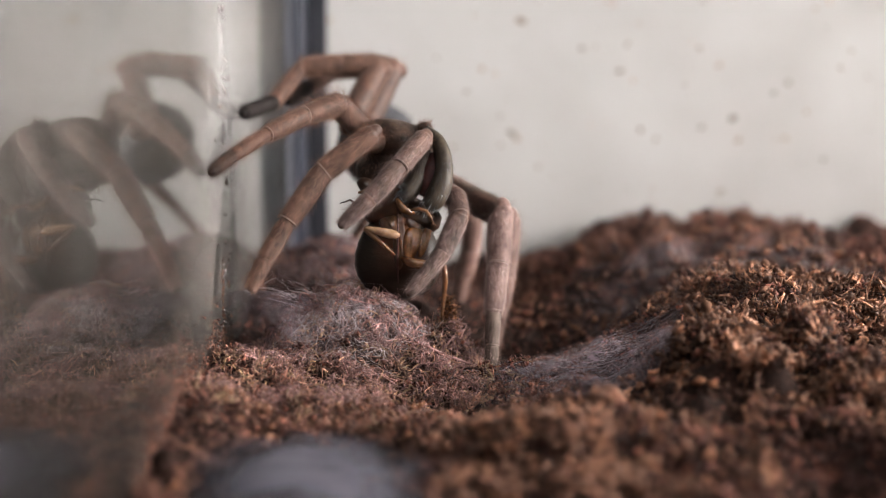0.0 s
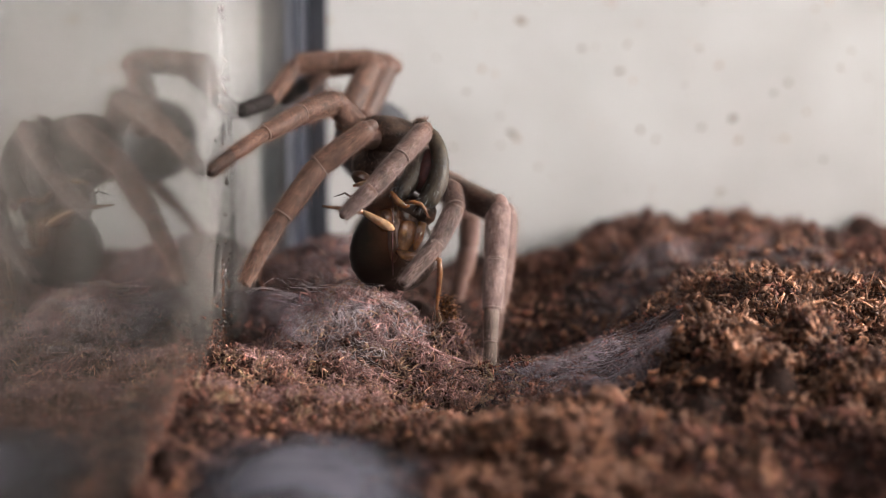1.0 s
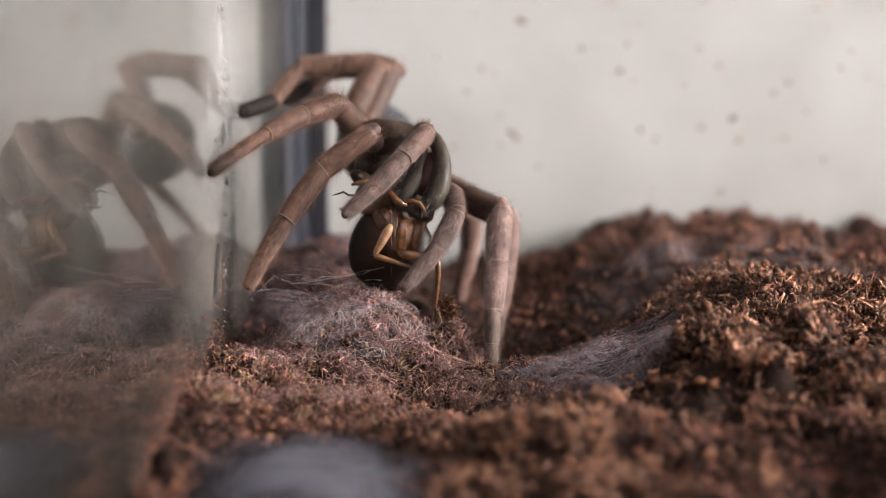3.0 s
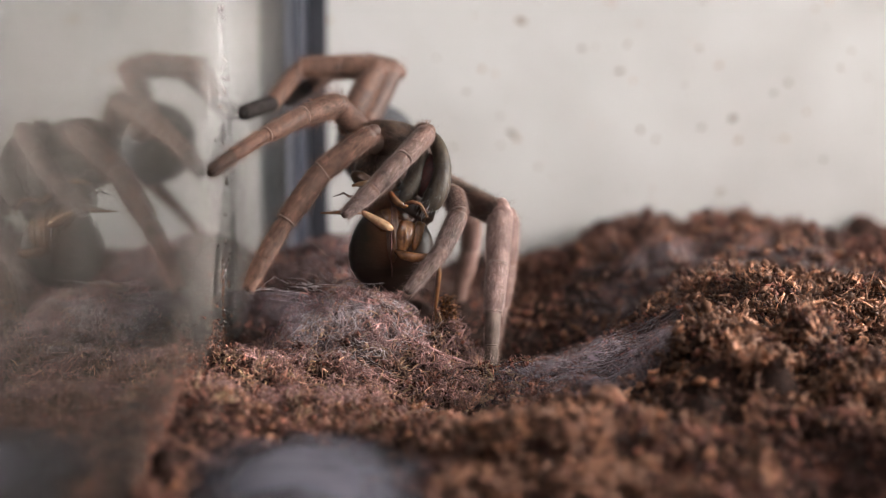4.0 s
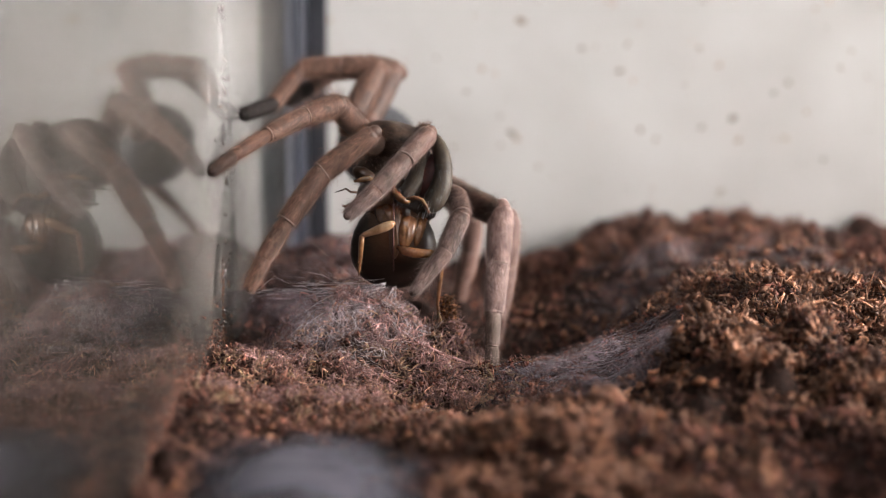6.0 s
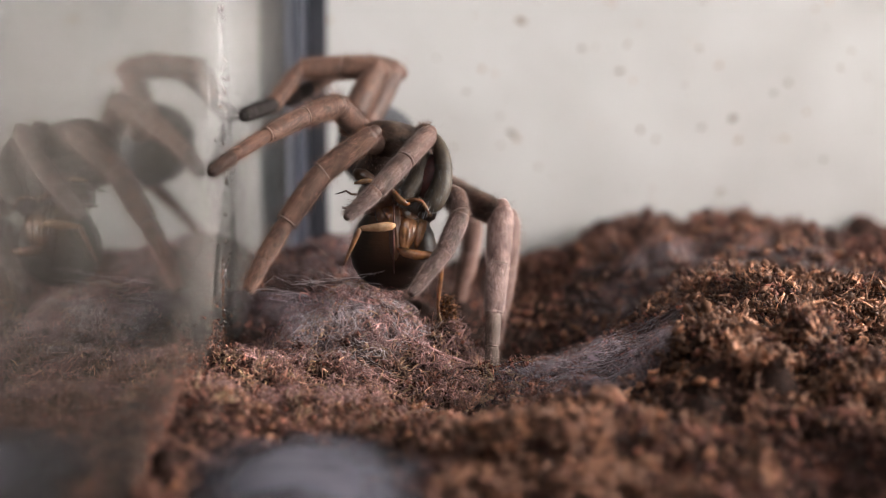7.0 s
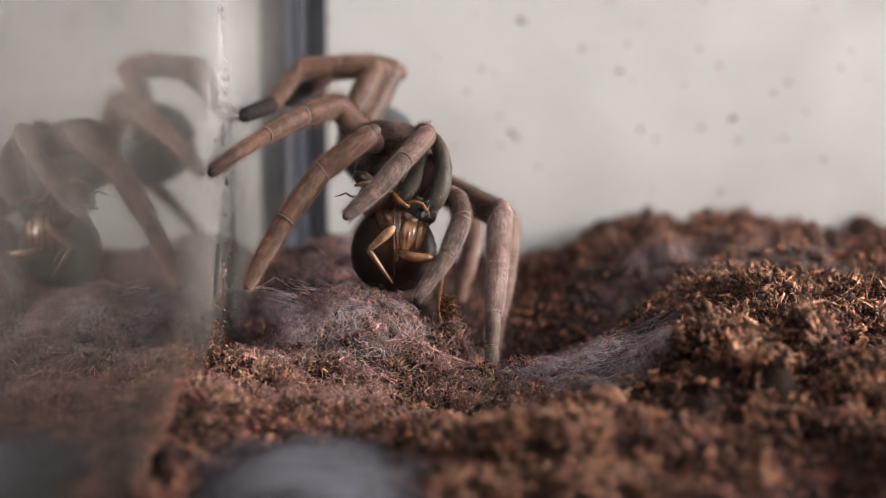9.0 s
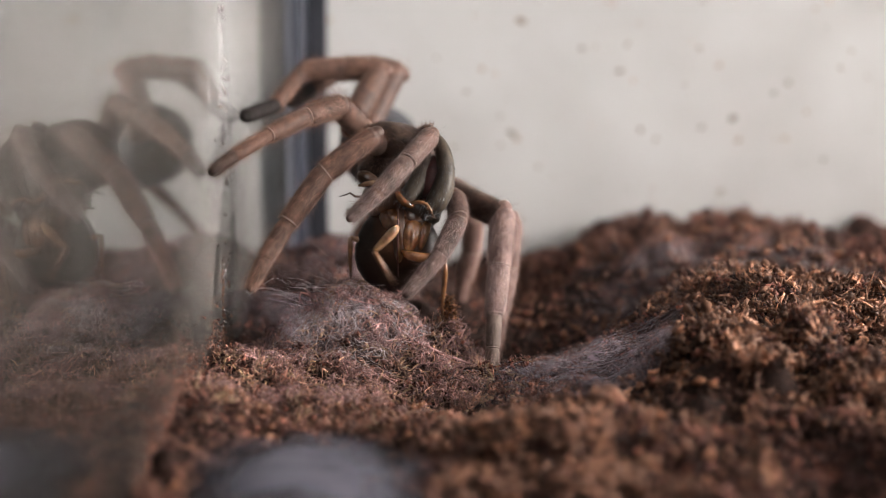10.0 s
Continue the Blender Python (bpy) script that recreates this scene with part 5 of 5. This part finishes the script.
        part(name, s, material, roach)
    s = Shape()
    tube(s, np.array([(-12.2, 4.4, 42.0), (-11.6, 3.4, 40.8), (-10.4, 2.9, 39.7), (-9.0, 3.2, 39.0), (-8.2, 4.0, 38.8)]) - B, [0.6, 0.9, 0.9, 0.7, 0.3], 12)
    part("front_thigh", s, AMBER_FAN, roach, "pale amber front leg")
    s = Shape()
    tube(s, np.array([(-12.0, 3.6, 40.2), (-12.0, 2.2, 35.4), (-12.1, 1.6, 31.5), (-12.1, 2.0, 26.2), (-12.0, 3.0, 22.6)]) - B, [0.10, 0.18, 0.2, 0.18, 0.08], 8)
    part("keel", s, RED_FRINGE, roach, "dark red line down the belly")
    # moving hind leg: the thigh's origin is the hip, the shin's the knee
    s = Shape()
    roach_limb(s, [(-0.6, 0, 0), (0.3, -0.3, 0), (1.6, -0.4, 0), (3.6, -0.4, 0), (5.6, -0.2, 0), (7.0, 0, 0), (KNEE_LEN, 0, 0)], [0.5, 1.0, 1.18, 1.08, 0.86, 0.66, 0.4], rs, 7)
    thigh = part("thigh", s, [AMBER_PALE, AMBER], roach, "pale amber hind leg")
    thigh.location = Vector((HIP - B) * MM)
    s = Shape()
    roach_limb(s, [(0, 0, 0), (1.5, -0.1, 0), (3.6, 0, 0), (5.6, 0, 0), (6.0, 0, 0), (7.6, 0.1, 0), (SHIN_LEN, 0.2, 0)], [0.62, 0.68, 0.58, 0.5, 0.34, 0.3, 0.2], rs, 22)
    shin = part("shin", s, [SHIN, AMBER], thigh, "spiny amber-brown shin")
    shin.location = Vector((KNEE_LEN * MM, 0, 0))
    # the other kicking leg, darker and lower
    s = Shape()
    roach_limb(s, [(-0.6, 0, 0), (0.4, -0.3, 0), (2.0, -0.4, 0), (4.6, -0.4, 0), (7.0, -0.2, 0), (8.6, 0, 0), (LOW_KNEE, 0, 0)], [0.5, 0.95, 1.1, 1.0, 0.8, 0.6, 0.4], rs, 7)
    low_thigh = part("lower_thigh", s, [AMBER_PALE, AMBER], roach, "amber lower leg")
    low_thigh.location = Vector((LOW_HIP - B) * MM)
    s = Shape()
    roach_limb(s, [(0, 0, 0), (2.0, -0.1, 0), (4.6, 0, 0), (7.0, 0, 0), (9.6, 0.1, 0)], [0.58, 0.66, 0.56, 0.42, 0.16], rs, 20)
    low_shin = part("lower_shin", s, [SHIN, AMBER], low_thigh, "spiny brown shin")
    low_shin.location = Vector((LOW_KNEE * MM, 0, 0))
    # the legs that stay
    s = Shape()
    roach_limb(s, np.array([(-11.0, 1.8, 28.6), (-9.4, 0.8, 27.9), (-7.0, 0.3, 27.4), (-4.0, 1.3, 27.2), (-1.6, 3.0, 26.8)]) - B, [0.6, 1.15, 1.25, 1.05, 0.6], rs, 5)
    part("middle_thigh", s, [AMBER_FAN, ROACH_DARK], roach, "amber middle leg")
    s = Shape()
    roach_limb(s, np.array([(-1.3, 3.0, 26.7), (-1.1, 4.0, 22.8), (-1.5, 5.0, 18.5), (-1.9, 6.0, 14.6), (-1.7, 7.0, 10.7)]) - B, [0.6, 0.66, 0.55, 0.4, 0.25], rs, 26)
    part("middle_shin", s, [SHIN, AMBER], roach, "spiny amber shin")
    s = Shape()
    roach_limb(s, np.array([(-9.0, 1.8, 39.8), (-7.2, 1.0, 40.3), (-5.4, 0.5, 39.8), (-4.4, 0.5, 38.4), (-3.7, 0.5, 36.6)]) - B, [0.32, 0.45, 0.42, 0.3, 0.1], rs, 34)
    part("front_foot", s, [SHIN, AMBER], roach, "spiny orange-brown front foot")
    return roach, thigh, shin, low_thigh, low_shin


# ---------------------------------------------------------------- silk that the prey's leg lifts
HINGE, APEX = np.array((-39.6, 6.0, 21.0)), np.array((-11.1, 5.0, 18.3))


def silk_flap():
    """A stiff tent of silk hinged on the mound: a cone of film from its peak down to its hem."""
    rs = np.random.RandomState(52)
    span = APEX - HINGE
    hem = np.array([(2, 12, -4), (-4, 6, -2.5), (-6, 0, -2.5), (-3, -7, -4.5), (5, -12, -9), (12, -14, -14), (18, -14, -16), (22, -12, -17), (25, -10, -16), (28, -6, -14), (30, 0, -12)], float)
    cols, rows_ = 50, 16
    v = np.linspace(0, len(hem) - 1, cols + 1)
    foot = np.stack([np.interp(v, range(len(hem)), hem[:, i]) for i in range(3)], -1)
    foot += np.stack([0.5 * np.sin(v * 5.1), 0.5 * np.cos(v * 4.3), 0 * v], -1)
    grid = []
    for i in range(rows_ + 1):
        u = 0.07 + 0.93 * i / rows_
        sag = math.sin(math.pi * u) * (0.10 + 0.06 * np.sin(v * 6.3) + 0.03 * np.sin(v * 17))
        line = span + (foot - span) * u
        out = np.array((13.0, 0, -11)) - line
        wrinkle = 0.4 * min(1.0, u * 2) * np.stack([np.sin(v * 9.1 + u * 7), np.cos(v * 7.3 - u * 11), np.sin(v * 12.7 + u * 17) + 0.6 * np.sin(v * 29 - u * 9)], -1)
        grid.append(line + out * sag[:, None] + wrinkle)
    s = Shape()
    s.add(np.concatenate(grid), [(i * (cols + 1) + j, (i + 1) * (cols + 1) + j, (i + 1) * (cols + 1) + j + 1, i * (cols + 1) + j + 1) for i in range(rows_) for j in range(cols)])
    flap = tagged(part("silk_flap", s, SILK_FLAP), "torn silk sheet lifted off the mound by the prey", "silk")
    flap.location = Vector(HINGE * MM)

    def on_film(u, q):
        j = int(round(q / (len(hem) - 1) * cols))
        return grid[int(round(u * rows_))][j]

    s = Shape()
    for _ in range(64):
        q = rs.uniform(0, len(hem) - 1)
        u0, u1 = rs.choice([0.0, 0.0, 0.12, 0.3]), rs.uniform(0.5, 1.0)
        k = [on_film(u, q + rs.normal(0, 0.05)) + rs.normal(0, 0.10, 3) for u in np.linspace(u0, u1, 7)]
        tube(s, k, [0.055 if q < 3.5 and u0 == 0.0 else 0.026] * 7, 3)
    for _ in range(26):
        u, q = rs.uniform(0.1, 0.9), rs.uniform(0, 8)
        k = [on_film(min(1, u + 0.05 * i), min(10, q + 0.5 * i)) + rs.normal(0, 0.15, 3) for i in range(4)]
        tube(s, k, [0.022] * 4, 3)
    tagged(part("threads", s, SILK_BRIGHT, flap, "taut white silk threads"), kind="stuff")
    s = Shape()
    for _ in range(520):
        u, q = rs.uniform(0.03, 1.0) ** 0.7, rs.uniform(4.5, 10)
        if q < 8 and rs.uniform() < 0.4:
            continue
        p = on_film(u, q) + rs.normal(0, 0.18, 3)
        d = rs.normal(0, 1, 3)
        d *= rs.uniform(0.35, 1.3) / np.linalg.norm(d)
        tube(s, [p - d, p + rs.normal(0, 0.15, 3), p + d], [0.05, 0.085, 0.03], 4)
    tagged(part("clinging_soil", s, FIBRE_PALE, flap, "soil fibres clinging to the silk"), kind="stuff")
    return flap


def silk_strand():
    """A few loose threads from the glass side of the mound to the prey's foot."""
    rs = np.random.RandomState(53)
    s = Shape()
    for _ in range(3):
        e = np.array((rs.uniform(-3, 8), rs.uniform(-3, 3), rs.uniform(-1.5, 1.5)))
        tipw = np.array((26.0, 0, 0)) + rs.normal(0, 1.3, 3)
        sag = rs.uniform(0.2, 2.2)
        k = [e + (tipw - e) * q + np.array((0, 0, -sag * math.sin(math.pi * q))) + rs.normal(0, 0.26, 3) for q in np.linspace(0, 1, 12)]
        tube(s, k, [0.030] * 12, 3)
    for _ in range(5):
        q = rs.uniform(0.1, 0.7)
        e = np.array((29.0 * q, 0, -0.8 * math.sin(math.pi * q)))
        tube(s, [e, e + (rs.uniform(-5, 2), rs.uniform(-2, 2), rs.uniform(0.5, 3)), e + (rs.uniform(-9, 0), rs.uniform(-3, 3), rs.uniform(-3, 4))], [0.020] * 3, 3)
    ob = tagged(part("silk_strand", s, SILK_BRIGHT), "loose white silk strands drawn out by the prey", "silk")
    ob.location = Vector((HINGE + np.array((-1.0, -2.0, 0.5))) * MM)
    return ob


substrate()
splinters()
mound_twig()
terrarium()
room()
webs()
spider, spider_legs, spider_palps = tarantula()
roach, roach_thigh, roach_shin, low_thigh, low_shin = cockroach()
flap = silk_flap()
strand = silk_strand()


# ---------------------------------------------------------------- what moves
def between(rows, t):
    for a, b in zip(rows, rows[1:]):
        if a[0] <= t <= b[0]:
            q = (t - a[0]) / (b[0] - a[0])
            return np.array([a[i] + (b[i] - a[i]) * q for i in range(1, len(a))])
    return np.array(rows[-1][1:])


BODY_SWAY = [(0.0, 0.40, -0.13), (0.2, 0.00, 0.13), (0.5, -0.27, 0.40), (0.8, -0.54, 0.67), (1.0, -0.54, 0.67), (1.5, 0.13, 0.94), (1.8, 0.00, 0.40), (2.0, 0.00, 0.13), (2.5, 0.00, 0.00), (4.0, 0.00, -0.34), (5.0, 0.13, -0.40), (5.5, 0.27, -0.54), (7.0, 0.27, -0.54), (8.0, 0.27, -0.67), (8.5, 0.40, -0.67), (9.0, 0.13, -0.40), (9.5, 0.54, -0.67), (10.0, 0.81, -0.81)]
PALP_LEFT_SWAY = [(0.0, -2.15, -3.50), (0.2, -0.81, -1.61), (0.5, 0.40, 1.48), (0.7, 0.00, 0.81), (1.0, -0.67, -0.13), (1.2, 0.40, 0.54), (1.5, 2.29, 1.35), (1.7, 1.21, 0.54), (2.0, 0.00, 0.00), (2.5, 0.00, 0.00), (4.0, 0.00, 0.27), (4.5, 0.67, -0.27), (5.0, 0.54, 0.00), (5.5, 0.54, 0.00), (7.0, 0.54, -0.27), (7.5, 0.81, 0.00), (8.0, 1.21, 0.40), (8.5, 0.40, -0.81), (9.0, 0.27, -0.27), (9.5, 1.08, -0.27), (10.0, 1.08, -0.67)]
PALP_RIGHT_SWAY = [(0.0, 1.35, -2.42), (0.3, 1.88, -1.88), (0.5, 2.02, -1.35), (0.8, 0.67, 0.54), (1.0, 0.13, 1.35), (1.5, 0.40, 1.21), (2.0, 0.13, 0.27), (2.5, 0.00, 0.00), (4.0, 1.35, -0.94), (4.5, 2.02, -0.81), (5.0, 1.35, -1.35), (5.5, 2.42, -1.35), (7.0, 2.02, -1.61), (7.5, 1.88, -1.35), (8.0, 1.21, -1.35), (8.5, 1.88, -1.61), (9.0, 2.96, -4.04), (9.2, 1.88, -3.23), (9.5, 0.40, -2.42), (10.0, 0.54, -2.42)]
FRONT_FOOT_SWAY = [(0.0, 0.27, -0.81), (0.5, -0.54, 0.54), (1.0, -0.81, 0.94), (1.5, -0.13, 1.21), (2.0, 0.00, 0.13), (2.5, 0.00, 0.00), (4.0, 0.00, -0.40), (5.0, 0.13, -0.67), (7.0, 0.00, -0.67), (8.0, 0.54, -0.81), (9.0, -0.40, -0.27), (9.5, 0.00, -0.40), (10.0, 0.27, -0.67)]
UPPER_FOOT_SWAY = [(0.0, 0.13, -0.27), (0.5, 0.00, 0.00), (2.5, 0.00, 0.00), (4.0, 0.00, -0.40), (7.0, 0.00, -0.94), (10.0, -0.13, -1.08)]
ROACH_SWAY = [(0.0, 1.61, -1.08), (0.2, 0.54, -0.81), (0.4, 0.00, -0.40), (0.6, 0.00, 0.27), (1.0, 0.40, 0.54), (1.5, 0.27, 0.54), (2.0, 0.00, 0.13), (2.5, 0.00, 0.00), (2.7, 0.00, 0.40), (3.8, 0.27, 1.08), (4.0, 0.13, 0.54), (4.2, 0.54, 0.54), (4.5, 0.67, 1.08), (5.0, 0.40, 1.08), (5.5, 0.54, 1.61), (7.0, 0.67, 1.08), (7.5, 1.08, 0.67), (8.0, 1.08, 0.40), (8.5, 0.81, 0.40), (9.0, 0.67, 0.54), (9.2, 0.54, -0.54), (9.5, 1.35, 0.00), (9.7, 1.08, -0.54), (10.0, 1.61, 0.54)]
HIND_LEG = [(0.0, 168, 150), (0.2, 160, 135), (0.4, 192, 80), (0.5, 160, 40), (0.6, 226, 77), (0.8, 214, 85), (1.0, 150, 22), (1.1, 190, 60), (1.2, 233, 104), (1.4, 204, 103), (1.6, 217, 83), (2.4, 215, 86), (2.5, 211, 103), (2.7, 241, 102), (3.8, 240, 90), (3.9, 195, 60), (4.0, 150, 32), (4.2, 228, 53), (4.4, 242, 78), (4.6, 241, 81), (4.8, 239, 90), (5.0, 183, 105), (5.2, 221, 97), (5.4, 222, 105), (5.5, 212, 137), (5.7, 191, 90), (6.8, 253, 47), (7.0, 185, 61), (7.2, 215, 130), (7.4, 188, 60), (7.5, 191, 47), (7.6, 249, 83), (7.8, 218, 48), (8.0, 240, 107), (8.2, 160, 117), (8.5, 200, 74), (8.6, 209, 25), (8.8, 196, 104), (9.0, 223, 82), (9.2, 250, 33), (9.3, 201, 107), (9.5, 197, 100), (9.6, 186, 90), (9.8, 164, 20), (10.0, 226, 75)]
LOW_LEG = [(0.0, 280, 150), (2.5, 280, 150), (3.8, 260, 140), (4.5, 208, 110), (4.8, 186, 120), (5.0, 176, 118), (5.3, 190, 110), (5.7, 210, 120), (6.8, 270, 150), (8.0, 280, 150), (8.6, 270, 110), (9.0, 264, 34), (9.4, 240, 90), (9.7, 196, 100), (10.0, 166, 104)]
FLAP_TURN = [(0.0, -10.1), (0.5, -8.6), (1.0, -7.6), (2.5, -6.4), (2.7, -3.5), (3.8, 5.2), (4.0, -2.6), (4.2, -2.5), (4.4, 4.5), (4.6, 5.2), (4.8, 8.1), (5.0, -0.0), (5.2, 10.0), (5.4, 14.2), (5.7, 11.2), (6.8, -4.0), (7.0, -3.4), (7.2, 13.7), (7.4, 1.9), (7.6, -1.2), (7.8, -0.4), (8.2, -4.1), (9.0, -10.1), (10.0, -7.9)]
STRAND_TURN = [(0.0, -12.3), (0.6, -3.3), (0.8, -5.5), (1.2, -2.2), (2.4, 0.0), (2.7, 4.9), (3.8, 3.5), (4.0, -2.8), (4.4, 1.3), (4.8, 4.6), (5.0, -2.8), (5.4, 9.2), (5.7, 2.8), (6.8, -2.9), (7.2, 8.7), (7.4, -1.4), (7.6, 5.2), (7.8, 0.0), (8.0, 14.9), (8.2, -2.8), (8.5, 8.3), (9.0, -6.9), (9.5, -9.6), (10.0, -3.9)]


def swung(joints, sway):
    """Rows that turn a limb at its root so that its end follows its own sway while the body moves."""
    root, end = np.array(joints[0]), np.array(joints[-1])
    times = sorted({r[0] for r in BODY_SWAY} | {r[0] for r in sway})
    rows = []
    for t in times:
        own, body = between(sway, t), between(BODY_SWAY, t)
        was = Vector(end - root)
        now = Vector(end - root + np.array((own[0] - body[0], 0, own[1] - body[1])))
        turn = was.rotation_difference(now).to_matrix().to_4x4()
        rows.append((t, Matrix.Translation(Vector((root - SPIDER_BASE) * MM)) @ turn))
    return rows


def motions():
    still = [(0.0, 0.0, 0.0), (10.0, 0.0, 0.0)]
    walk(spider, [(t, Matrix.Translation(Vector((SPIDER_BASE + (dx, 0, dz)) * MM))) for t, dx, dz in BODY_SWAY])
    for key, leg in spider_legs.items():
        walk(leg, swung(LEGS[key][0], FRONT_FOOT_SWAY if key == "L1" else UPPER_FOOT_SWAY if key == "L3" else still))
    walk(spider_palps[0], swung(PALP_LEFT, PALP_LEFT_SWAY))
    walk(spider_palps[1], swung(PALP_RIGHT, PALP_RIGHT_SWAY))
    walk(roach, [(t, Matrix.Translation(Vector((ROACH_BASE + (dx, 0, dz)) * MM))) for t, dx, dz in ROACH_SWAY])
    hip = Matrix.Translation(Vector((HIP - ROACH_BASE) * MM))
    walk(roach_thigh, [(t, hip @ pose(0, 0, 0, 0, -a, 0)) for t, a, b in HIND_LEG])
    walk(roach_shin, [(t, Matrix.Translation((KNEE_LEN * MM, 0, 0)) @ pose(0, 0, 0, 0, -b, 0)) for t, a, b in HIND_LEG])
    low_hip = Matrix.Translation(Vector((LOW_HIP - ROACH_BASE) * MM))
    walk(low_thigh, [(t, low_hip @ pose(0, 0, 0, 0, -a, 0)) for t, a, b in LOW_LEG])
    walk(low_shin, [(t, Matrix.Translation((LOW_KNEE * MM, 0, 0)) @ pose(0, 0, 0, 0, -b, 0)) for t, a, b in LOW_LEG])
    walk(flap, [(t, Matrix.Translation(Vector(HINGE * MM)) @ pose(0, 0, 0, 0, -a, 0)) for t, a in FLAP_TURN])
    start = Matrix.Translation(strand.location.copy())
    walk(strand, [(t, start @ pose(0, 0, 0, 0, -a, 0)) for t, a in STRAND_TURN])


motions()
